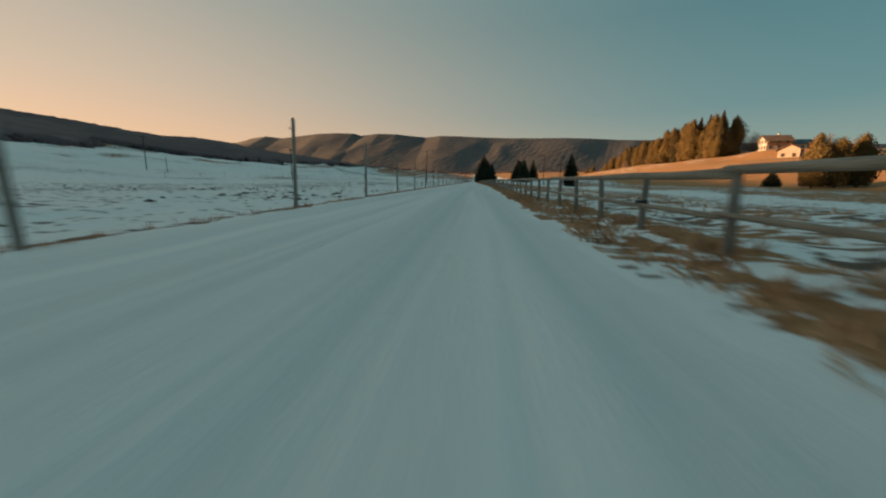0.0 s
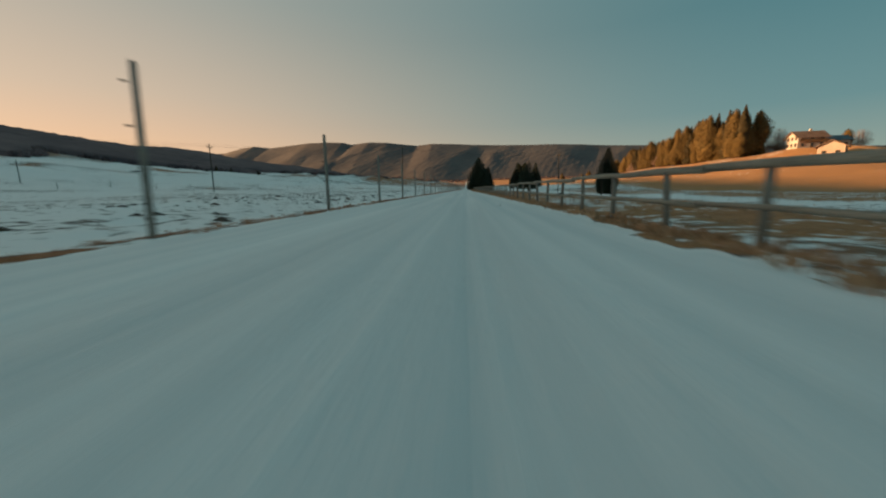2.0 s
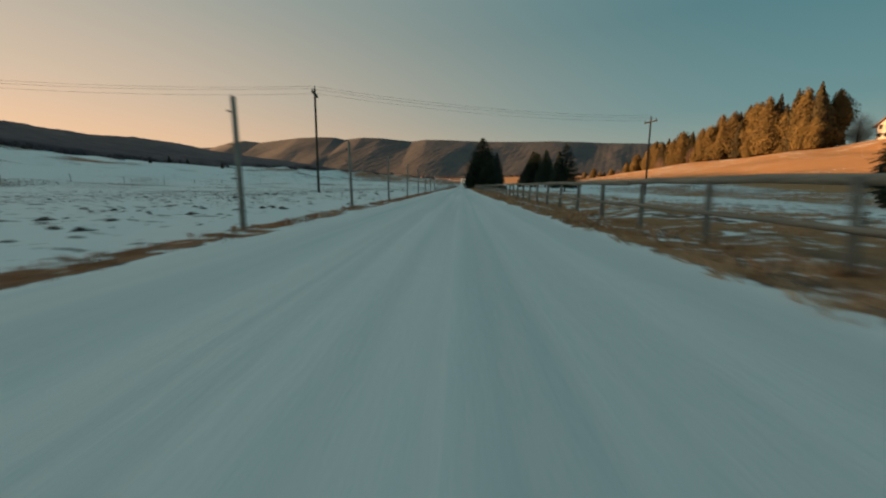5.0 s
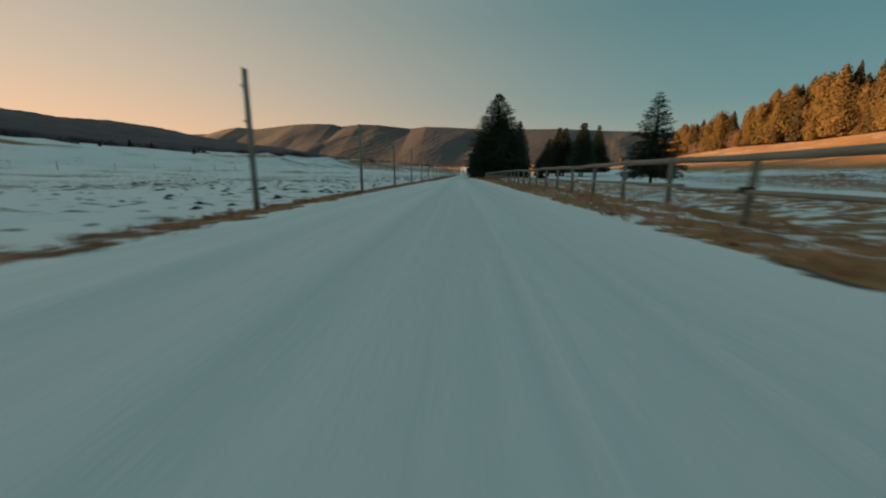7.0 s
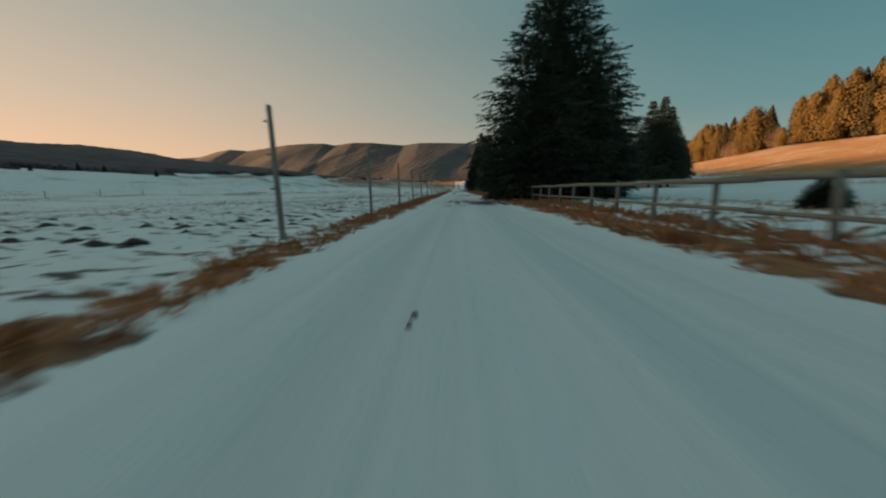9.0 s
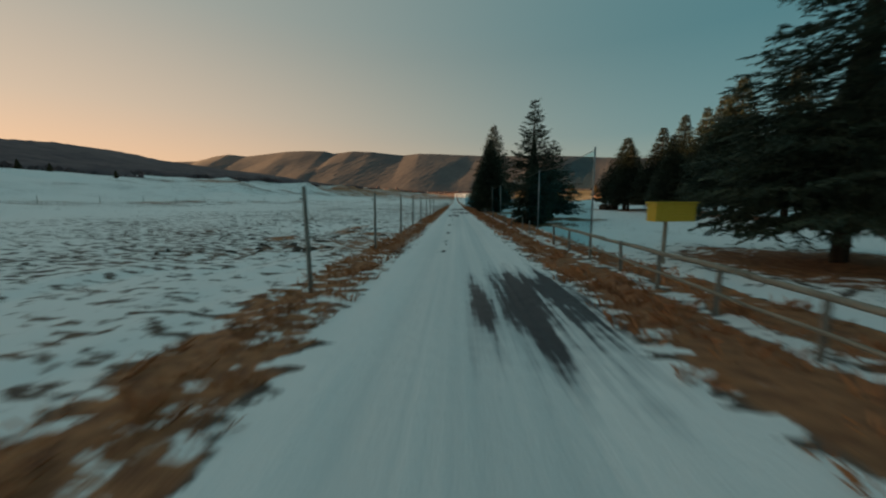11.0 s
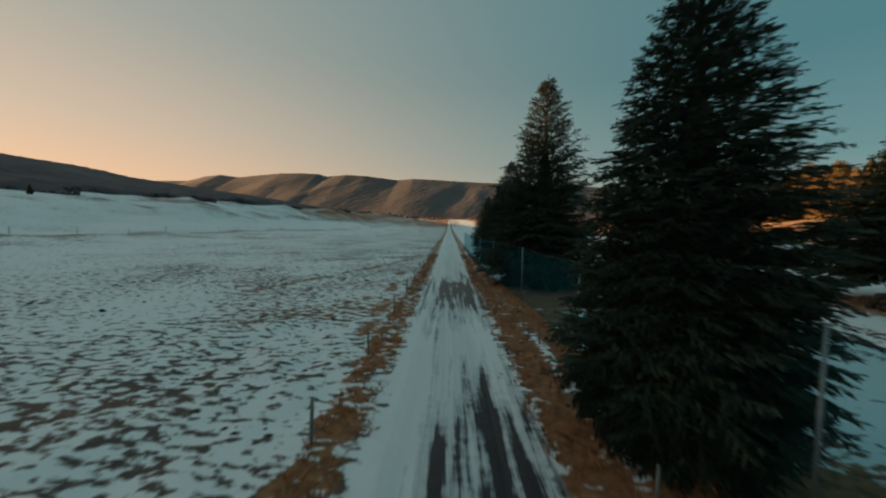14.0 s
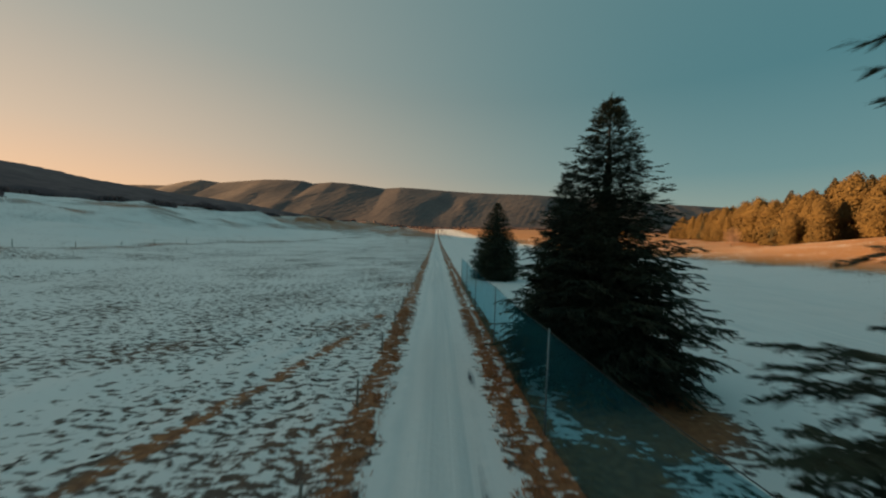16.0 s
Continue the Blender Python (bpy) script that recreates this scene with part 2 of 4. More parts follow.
M_MOUNT = material("hazed_wooded_mountain", (0.100, 0.086, 0.090), (0.158, 0.133, 0.127), 0.05, 0.95, 0.3, dist=3.0)
M_WALL = material("white_house_plaster", (0.38, 0.33, 0.31), (0.50, 0.45, 0.42), 2.0, 0.85, 0.15)
M_ROOF = material("brown_roof_tiles", (0.12, 0.07, 0.05), (0.24, 0.15, 0.11), 3.0, 0.85, 0.4)
M_WALL_PINK = material("pinkish_barn_plaster", (0.33, 0.26, 0.22), (0.45, 0.36, 0.31), 2.0, 0.85, 0.15)
M_ROOF_BLUE = material("blue_grey_metal_roof", (0.05, 0.08, 0.10), (0.10, 0.15, 0.18), 2.0, 0.55, 0.2)
M_GLASS = material("dark_window_glass", (0.02, 0.025, 0.03), (0.04, 0.045, 0.05), 1.0, 0.12, 0, spec=0.5)
M_PLANK = material("brown_balcony_wood", (0.10, 0.05, 0.025), (0.22, 0.12, 0.06), 5.0, 0.8, 0.3)
M_YELLOW = material("faded_yellow_paint", (0.55, 0.36, 0.03), (0.72, 0.50, 0.06), 8.0, 0.6, 0.1)
M_CABLE = material("dark_cable", (0.02, 0.02, 0.02), (0.05, 0.05, 0.05), 5.0, 0.6, 0)

# ---- mesh helpers ----


def mesh_of(name, verts, faces, mat=None, smooth=False):
    me = bpy.data.meshes.new(name)
    me.from_pydata(verts, [], faces)
    if mat:
        me.materials.append(mat)
    if smooth:
        me.shade_smooth()
    return me


def part(name, me, parent, label="", m=None):
    """One mesh object, under a thing or a part."""
    ob = new(name, me)
    ob.parent = parent
    if m is not None:
        ob.matrix_basis = m
    if label:
        ob["label"] = label
    return ob


def thing(name, label, category, group="", m=None, kind=""):
    ob = new(name)
    if m is not None:
        ob.matrix_basis = m
    return tagged(ob, label, category, group, kind)


class Build:
    """Gathers faces of one mesh."""

    def __init__(self):
        self.v, self.f = [], []

    def tube(self, pts, radii, sides=7, cap=True):
        start, n = len(self.v), len(pts)
        pts = [Vector(p) for p in pts]
        for i, p in enumerate(pts):
            d = (pts[min(i + 1, n - 1)] - pts[max(i - 1, 0)]).normalized()
            u = d.cross(Vector((0.31, 0.95, 0.05))).normalized() if abs(d.y) < 0.9 else d.cross(Vector((1, 0, 0))).normalized()
            w = d.cross(u)
            for k in range(sides):
                a = 2 * math.pi * k / sides
                self.v.append(tuple(p + radii[i] * (math.cos(a) * u + math.sin(a) * w)))
        for i in range(n - 1):
            for k in range(sides):
                a, b = start + i * sides + k, start + i * sides + (k + 1) % sides
                self.f.append((a, b, b + sides, a + sides))
        if cap:
            self.f.append(tuple(range(start + sides - 1, start - 1, -1)))
            self.f.append(tuple(range(start + (n - 1) * sides, start + n * sides)))
        return self

    def box(self, lo, hi):
        s = len(self.v)
        self.v += [(x, y, z) for z in (lo[2], hi[2]) for y in (lo[1], hi[1]) for x in (lo[0], hi[0])]
        self.f += [tuple(s + i for i in q) for q in ((0, 2, 3, 1), (4, 5, 7, 6), (0, 1, 5, 4), (2, 6, 7, 3), (0, 4, 6, 2), (1, 3, 7, 5))]
        return self

    def lump(self, c, r, rng, rings=3, sides=7):
        """A rough mound: a half dome with uneven rim."""
        s = len(self.v)
        ax, ay, az = r
        for i in range(rings):
            t = i / rings * math.pi / 2
            for k in range(sides):
                a = 2 * math.pi * (k + 0.4 * i) / sides
                q = math.cos(t) * rng.uniform(0.72, 1.2)
                self.v.append((c[0] + ax * q * math.cos(a), c[1] + ay * q * math.sin(a), c[2] - 0.03 + az * math.sin(t) * rng.uniform(0.8, 1.2)))
        self.v.append((c[0], c[1], c[2] + az))
        for i in range(rings - 1):
            for k in range(sides):
                a, b = s + i * sides + k, s + i * sides + (k + 1) % sides
                self.f.append((a, b, b + sides, a + sides))
        top = s + rings * sides
        for k in range(sides):
            self.f.append((s + (rings - 1) * sides + k, s + (rings - 1) * sides + (k + 1) % sides, top))
        return self

    def mesh(self, name, mat, smooth=False):
        return mesh_of(name, self.v, self.f, mat, smooth)


# ---- ground ----
SNOW_L = ([-20, 20, 44, 84, 90, 104, 110.5, 112, 115, 118.5, 150, 260], [-2.42, -2.40, -2.28, -1.94, -2.05, -2.15, -2.06, -2.04, -1.86, -1.76, -1.72, -1.65])
SNOW_R = ([-20, 0, 6, 12.5, 20, 30, 44, 85, 113, 120, 150, 200, 260], [1.72, 1.71, 1.74, 1.95, 2.03, 2.2, 2.05, 1.45, 1.52, 1.48, 1.36, 1.22, 1.2])
VERGE_L = ([-20, 20, 44, 86, 104, 112, 115, 118.5, 146, 150, 156, 260], [0.14, 0.18, 0.34, 0.62, 0.5, 0.46, 0.5, 0.64, 1.25, 1.25, 0.95, 1.0])
VERGE_R = ([-20, 7, 12, 26, 44, 90, 117, 146, 151, 157, 166, 175, 196, 205, 260], [1.2, 1.25, 0.6, 0.45, 0.8, 1.2, 1.35, 2.6, 2.35, 2.1, 2.2, 2.5, 2.4, 1.6, 1.45])
# bare wet patches on the track: x, y, half width, half length
PATCHES = [(-0.52, 176.3, 0.36, 1.7), (0.62, 183.6, 0.56, 2.9), (-0.45, 184.0, 0.22, 1.5), (0.1, 201.4, 1.0, 1.1),
           (-0.45, 198.8, 0.36, 3.7), (0.66, 198.6, 0.40, 4.1), (0.1, 198.5, 1.12, 3.6), (0.55, 148.3, 0.32, 1.5), (1.02, 148.6, 0.28, 1.4), (0.1, 148.0, 0.2, 1.1), (0.45, 131.6, 0.85, 1.7), (-0.2, 133.5, 0.5, 0.8),
           (-0.64, 158.3, 0.10, 0.3), (-0.67, 152.8, 0.07, 0.22), (-0.66, 155.15, 0.08, 0.18), (0.9, 213.5, 0.08, 0.5), (-0.62, 187.5, 0.06, 4.5), (0.72, 205.5, 0.10, 2.0)]
# needle litter under the spruces: x, y, radius (3.4, 208.5 paints in shade by the net)
LITTER = [(3.9, 134.5, 3.4), (5.8, 138, 3.2), (4.2, 163.4, 2.2), (7.2, 169.4, 2.9), (4.7, 183.0, 2.6), (5.5, 200.8, 3.6), (4.3, 196.8, 3.0), (3.5, 193.6, 1.8), (5.6, 211.4, 2.5), (3.4, 208.5, 1.5), (34, 222, 3.6), (23.4, 197, 4.2), (24, 190, 4.2), (24, 183, 4.2),
          (23, 176, 4.2), (22, 169, 4.2), (22, 162, 4), (17.5, 125, 2.2), (7.6, 151, 2.8)]


YARDS = ((155, 195.5, 15.9, 12), (139.5, 173.5, 10.7, 7))


def sstep(a, b, x):
    t = np.clip((x - a) / (b - a), 0, 1)
    return t * t * (3 - 2 * t)


def waves(x, y, size, seed):
    """Smooth uneven height between -1 and 1."""
    g = np.random.default_rng(seed)
    out = np.zeros(np.broadcast(x, y).shape)
    for k in range(9):
        a, f, p = g.uniform(0, 2 * math.pi), g.uniform(0.6, 1.9) * 2 * math.pi / size, g.uniform(0, 6.28)
        out = out + np.sin((x * math.cos(a) + y * math.sin(a)) * f + p)
    return out / 4.5


def height(x, y):
    x, y = np.asarray(x, float), np.asarray(y, float)
    off = np.maximum(np.maximum(np.interp(y, *SNOW_L) - x, x - np.interp(y, *SNOW_R)), 0)
    z = 0.045 * sstep(0.1, 1.2, off) * waves(x, y, 1.3, 3) + 0.05 * sstep(0.5, 4, off) * waves(x, y, 4.5, 4)
    z = z + sstep(6, 40, off) * (0.25 * waves(x, y, 22, 5))
    mid = np.interp(y, *SNOW_L) * 0.5 + np.interp(y, *SNOW_R) * 0.5
    on = 1 - sstep(0.0, 0.3, off)
    rut = np.exp(-(((np.abs(x - mid + 0.12 * waves(y, 0 * y, 30, 6)) - 0.78) / 0.16) ** 2))
    z = z + on * (-0.022 * rut + 0.012 * waves(x * 2.2, y * 0.5, 1.6, 7))
    # shallow dip of the meadow on the right
    z = z - 0.6 * sstep(4, 15, x) * (1 - sstep(112, 150, y))
    # snowy slope, then the wooded ridge, on the left
    near = np.interp(-x, [40, 80, 120, 160, 200, 232, 300, 400, 470, 900], [0, 2.2, 6.0, 11.0, 15.5, 18.5, 33, 55, 59, 60])
    bank = -x + (13 * waves(y, 0 * y, 95, 51) + 6 * waves(y, 0 * y + 7, 37, 52)) * sstep(90, 150, -x) * (1 - sstep(210, 290, -x))
    away = np.interp(bank, [40, 100, 128, 146, 172, 200, 240, 300, 400, 470, 900], [0, 1.6, 4.0, 9.5, 16.0, 18.5, 21.5, 31, 53, 58, 60])
    q = sstep(250, 400, y)
    away = away - np.interp(y, [330, 470], [4.0, -1.2]) * sstep(128, 165, -x) * (1 - sstep(240, 330, -x))
    z = z + (near * (1 - q) + away * q) * (1 - 0.8 * sstep(900, 1500, y))
    z = z + sstep(45, 110, -x) * (1 - sstep(215, 260, -x)) * (2.5 * waves(x, y, 50, 9) + 1.7 * waves(x, y, 26, 8)) * (0.45 + 0.5 * q)
    z = z + sstep(260, 400, -x) * (1.0 * waves(x, y, 260, 10) + 3.0 * sstep(440, 500, y) * (1 - sstep(560, 640, y)))
    # grassy hill on the right
    rise = np.interp(x - 32 * (1 - sstep(85, 140, y)) + 4 * sstep(185, 225, y), [30, 45, 62, 85, 117, 170, 300, 900], [0, 0.7, 2.6, 6.5, 11.5, 16, 22, 30])
    rise = rise * (1 - 0.25 * sstep(78, 130, x) * (1 - sstep(176, 204, y)))
    z = z + rise * (0.34 + 0.66 * (1 - sstep(235, 345, y))) + sstep(40, 110, x) * 0.7 * waves(x, y, 60, 11)
    # level yards cut into the hill for the house and the barn
    for cx, cy, cz, rr in YARDS:
        k = 1 - sstep(rr, rr * 2.2, np.hypot(x - cx, y - cy))
        z = z * (1 - k) + cz * k
    # the valley floor climbs towards its far end
    return z + np.interp(y, [380, 600, 900, 1300, 1700], [0, 3.5, 13, 24, 34]) * (1 - sstep(150, 215, -x) * (1 - sstep(900, 1300, y)))


def axis(fine, near, far, grow):
    """Grid lines: even steps up to near, then growing to far."""
    out, step = list(np.arange(0, near, fine)), fine
    while out[-1] < far:
        step *= grow
        out.append(out[-1] + step)
    return out


right = axis(0.17, 5.5, 2600, 1.075)
gx = np.array(sorted([-v for v in axis(0.17, 6.5, 2600, 1.075)[1:]] + right))
gy = np.array([-900, -500, -260, -140, -80, -50, -32, -22, -14] + list(np.arange(-8, 236, 0.3)))
step = 0.3
while gy[-1] < 4300:
    step *= 1.07
    gy = np.append(gy, gy[-1] + step)
X, Y = np.meshgrid(gx, gy)
Z = height(X, Y)
nx, ny = len(gx), len(gy)
idx = np.arange(nx * ny).reshape(ny, nx)
quads = np.stack([idx[:-1, :-1], idx[:-1, 1:], idx[1:, 1:], idx[1:, :-1]], -1).reshape(-1, 4)
ground_mesh = mesh_of("ground", np.stack([X, Y, Z], -1).reshape(-1, 3).tolist(), quads.tolist(), M_GROUND, True)

edge_l, edge_r = np.interp(Y, *SNOW_L), np.interp(Y, *SNOW_R)
wob = 0.10 * waves(X, Y, 2.4, 20) + 0.05 * waves(X, Y, 0.7, 21) + 0.09 * sstep(105, 140, Y) * waves(X, Y * 0.7, 0.5, 37)
out_l, out_r = edge_l - X + wob, X - edge_r + wob
wl_, wr_ = np.interp(Y, *VERGE_L), np.interp(Y, *VERGE_R)
late = sstep(105, 140, Y)
bare = np.full(X.shape, -0.6)
bare = np.where(out_l > 0, 0.25 + 0.10 * late + 0.12 * waves(X, Y, 9, 22) + 0.08 * late * np.exp(-out_l / 7), bare)
bare = np.where((out_l > 0) & (out_l < wl_), 0.78 - 0.42 * late * (1 - sstep(0.05, 0.45, out_l)) + 0.25 * waves(X * 2, Y, 2.2, 25), bare)
field_r = (0.36 + 0.16 * np.exp(-((out_r - 3.5) / 4.0) ** 2) - 0.12 * sstep(14, 24, out_r)) * (1 - late) + (0.10 - 0.14 * sstep(183, 196, Y)) * late
bare = np.where(out_r > 0, field_r + 0.14 * waves(X, Y, 6, 23) + (1 - late) * 0.16 * waves(X, Y, 2.2, 36), bare)
bare = np.where((out_r > 0) & (out_r < wr_), 0.80 + 0.12 * late - 0.55 * late * (1 - sstep(0.05, 0.5, out_r)) + (0.34 - 0.16 * late) * waves(X * 2, Y, 2.6, 26), bare)
# a strip of snow splits the verge, widest where the rail fence ends
split = 0.62 + 0.17 * sstep(152.5, 155.5, Y) * (1 - sstep(159, 164, Y))
bare = np.where((out_r > wr_ * 0.50) & (out_r < wr_ * split), 0.34 - 0.6 * (split - 0.62), bare)
bare = bare + 0.14 * sstep(9, 14, -X) * (1 - sstep(30, 42, -X)) * (1 - late)
far_l = sstep(20, 38, -X)
bare = np.where((X < -20), (1 - far_l) * bare + far_l * (0.22 + (0.20 * waves(X, Y * 0.6, 40, 24) + 0.16 * waves(X * 0.6, Y, 15, 58)) * sstep(20, 45, -X) - 0.15 * sstep(60, 100, -X) + 1.3 * sstep(115, 150, -X) * np.clip(waves(X, Y * 0.45, 30, 28) - 0.22, 0, 0.6)), bare)
bare = np.where(X < -258, 0.95, bare)
bare = np.where((X < -125) & (X > -200) & (Y > 300), np.maximum(bare, 0.15 + 0.42 * np.clip(waves(X * 0.7, Y, 44, 53), 0, 1)), bare)
bare = bare + np.where(X > 14, 1.0, 0.0) * (-0.25 * sstep(14, 20, X) * (1 - sstep(34, 44, X)) + 0.9 * sstep(42, 54, X - 5 * sstep(170, 220, Y)))
bare = bare + 0.75 * sstep(21, 27, X - 3 * waves(Y, 0 * Y, 30, 54)) * (1 - sstep(36, 48, X)) * (1 - sstep(128, 165, Y))
# more dead grass between the snow patches beside the rail fence
bare = bare + np.where(out_r > wr_, 0.20 + 0.12 * waves(X, Y * 0.5, 5, 57), 0) * (1 - sstep(15, 21, X)) * (0.1 + 0.9 * sstep(14, 30, Y)) * (1 - 0.45 * sstep(55, 80, Y)) * (1 - sstep(95, 125, Y))
# a ditch line across the far pasture
bare = np.where((Y > 160) & (Y < 420), np.maximum(bare, 0.62 + 0.1 * waves(Y, X, 9, 55) - 0.3 * (np.abs(X + 58.5 + 1.2 * waves(Y, 0 * Y, 60, 56)) / 0.9) ** 2), bare)
bare = np.where(Y > 420, bare + 0.5 * sstep(420, 700, Y), bare)
# a worn path that joins the verge, and old vehicle tracks on the right meadow
path_x = np.interp(Y, [196, 205, 210, 217, 224], [-11.5, -8.2, -6.4, -4.7, -3.4])
bare = np.where((Y > 196) & (Y < 224) & (X < -2), np.maximum(bare, 0.66 + 0.22 * waves(X, Y, 3.5, 33) - 0.5 * (np.abs(X - path_x) / 0.5) ** 2), bare)
for lx, y0, y1 in ((16.1, 176, 236), (15.3, 180, 230), (12.6, 186, 226), (11.4, 190, 222)):
    line_x = lx + 0.25 * waves(Y, 0 * Y, 26, 27)
    bare = np.where((Y > y0) & (Y < y1), np.maximum(bare, 0.55 - 0.45 * (np.abs(X - line_x) / 0.35) ** 2), bare)
for px, py, pr in LITTER:
    bare = np.maximum(bare, 1.55 - 1.05 * np.sqrt((X - px) ** 2 + (Y - py) ** 2) / pr + 0.12 * waves(X, Y, 1.6, 38))
rim = np.minimum(-out_l, -out_r)
bare = np.where(rim > 0, -0.6 + (0.55 + 0.50 * late) * np.exp(-np.clip(rim, 0, 9) / (0.16 + 0.20 * late)), bare)
bare = bare + np.where(out_l > 0, 0.09, 0) * np.exp(-np.clip(out_l, 0, 40) / 6) * sstep(138, 146, Y) * (1 - sstep(160, 172, Y))
bare = bare + np.where(out_l > wl_, 0.10, 0) * (1 - sstep(8, 16, -X)) * np.maximum(sstep(104, 110, Y) * (1 - sstep(118, 124, Y)), sstep(190, 194, Y) * (1 - sstep(200, 206, Y)))
# bare strips in the pasture and along the edges of the track
for px, py, hx, hy in ((-5.3, 160.9, 0.6, 1.9), (-5.0, 158.8, 0.7, 1.2), (-3.5, 157.8, 0.8, 0.7), (-6.6, 156, 0.5, 0.7), (-4.3, 171, 0.25, 0.8), (-4.0, 206, 0.3, 1.2), (-3.3, 194.8, 0.5, 2.0), (-3.1, 191.2, 0.35, 1.2), (-4.3, 196.4, 0.4, 0.8), (-3.6, 199.5, 0.4, 1.3), (-5.2, 193.0, 0.3, 0.7),
                       (-1.70, 110.5, 0.05, 0.45), (-1.63, 114.3, 0.05, 0.3), (-1.63, 115.1, 0.04, 0.25), (-1.66, 118.45, 0.05, 0.3), (1.85, 12.6, 0.06, 0.5), (1.75, 19.2, 0.07, 0.6), (1.8, 21.4, 0.05, 0.4), (1.3, 85.4, 0.06, 0.5), (1.28, 112.4, 0.05, 0.4)):
    bare = np.maximum(bare, 1.08 - 0.55 * np.sqrt(((X - px) / hx) ** 2 + ((Y - py) / hy) ** 2))
wet = np.full(X.shape, -1.0)
for px, py, hx, hy in PATCHES:
    d = (((X - px) / hx) ** 4 + ((Y - py) / hy) ** 4) ** 0.25 + 0.16 * waves(X * 1.6, Y * 0.3, 1.1, 29) + 0.10 * waves(X, Y * 0.5, 0.6, 30)
    wet = np.maximum(wet, 1.12 - 0.58 * d)
# meadow mask: sunlight painted on the hill, and paler grass by the rail fence
for name, values in (("bare", bare), ("wet", np.clip(wet, -1, 1)), ("meadow", np.maximum(sstep(38, 50, X), 0.6 * sstep(0, 1, X) * (1 - sstep(95, 135, Y))))):
    ground_mesh.attributes.new(name, "FLOAT", "POINT").data.foreach_set("value", values.astype(np.float32).ravel())
tagged(new("ground", ground_mesh), "snowy valley floor with bare grass and a snow-covered track", "ground", kind="structure")


def gz(x, y):
    return float(height(x, y))


# ---- far mountains and wooded ridges ----
SKY_X = [-2600, -1900, -1430, -1320, -1235, -1130, -1010, -900, -780, -690, -640, -540, -440, -370, -270, -190, -80, 30, 180, 330, 480, 620, 760, 990, 1190, 1800, 2600]
SKY_Z = [195, 205, 212, 236, 246, 235, 247, 258, 261, 258, 246, 257, 253, 245, 234, 243, 240, 234, 229, 228, 229, 225, 218, 214, 206, 196, 190]


def mountains():
    """A long wooded range: many spurs and gullies that run down from an even crest."""
    xs, ts = np.linspace(-2600, 2600, 760), np.linspace(0, 1, 84)
    A, B = np.meshgrid(xs, ts)
    crest = np.interp(A, SKY_X, SKY_Z) * (1 + 0.00002 * A ** 2 / 1000)
    lay = (1 - B) * 520
    bend = 26 * waves(A, lay, 330, 35)

    def spur(size, slant, seed):
        q = waves(A + slant * lay + bend, 0.10 * lay, size, seed)
        return 1 - 2 * np.sqrt(np.clip(q, -1, 1) ** 2 + 0.03)

    body = np.sin(np.clip(B, 0, 1) * math.pi) ** 0.7
    relief = 7 * spur(520, 0.3, 31) + 0.7 * spur(190, 0.6, 32) + 0.3 * spur(85, 0.5, 34) + 0.9 * waves(A, lay, 26, 36)
    foot = 26 + 10 * waves(A, 0 * A, 500, 37)
    h = foot + (crest - foot) * B ** 0.92 + relief * body
    g = np.random.default_rng(12)
    h = h + g.uniform(-0.3, 0.3, h.shape)
    yy = 1560 + 480 * B + 0.00004 * A ** 2
    n = len(xs)
    back = np.stack([xs, np.full(n, 2700.0), np.full(n, -5.0)], -1)
    vs = np.concatenate([np.stack([A, yy, h], -1).reshape(-1, 3), back])
    k = np.arange(len(vs)).reshape(-1, n)
    q = np.stack([k[:-1, :-1], k[:-1, 1:], k[1:, 1:], k[1:, :-1]], -1).reshape(-1, 4)
    me = mesh_of("mountain_range", vs.tolist(), q.tolist(), M_MOUNT, True)
    return tagged(new("mountain_range", me), "brown wooded mountain range with sunlit spurs", "mountain", kind="structure")


mountains()


def crown_clumps(points, rng, h0, h1):
    """Many small uneven tree crowns, joined."""
    b = Build()
    for x, y in points:
        z, h = gz(x, y) - 0.5, rng.uniform(h0, h1)
        r = h * rng.uniform(0.36, 0.6)
        s, sides = len(b.v), 5
        for lvl, (hz, rr) in enumerate(((0.15, 0.75), (0.5, 1.0), (0.82, 0.6))):
            for k in range(sides):
                a = 2 * math.pi * (k + lvl * 0.5) / sides
                q = r * rr * rng.uniform(0.7, 1.3)
                b.v.append((x + q * math.cos(a), y + q * math.sin(a), z + h * hz * rng.uniform(0.9, 1.1)))
        b.v.append((x + rng.uniform(-0.3, 0.3), y, z + h))
        for lvl in range(2):
            for k in range(sides):
                a, c = s + lvl * sides + k, s + lvl * sides + (k + 1) % sides
                b.f += [(a, c, c + sides), (a, c + sides, a + sides)]
        for k in range(sides):
            b.f.append((s + 2 * sides + k, s + 2 * sides + (k + 1) % sides, s + 3 * sides))
    return b


def wood_edge(y):
    return 236 - 42 * np.clip((y - 300) / 160, 0, 1) + 19 * np.sin(y / 31) + 10 * np.sin(y / 12.5 + 1) + 5 * np.sin(y / 5.3)


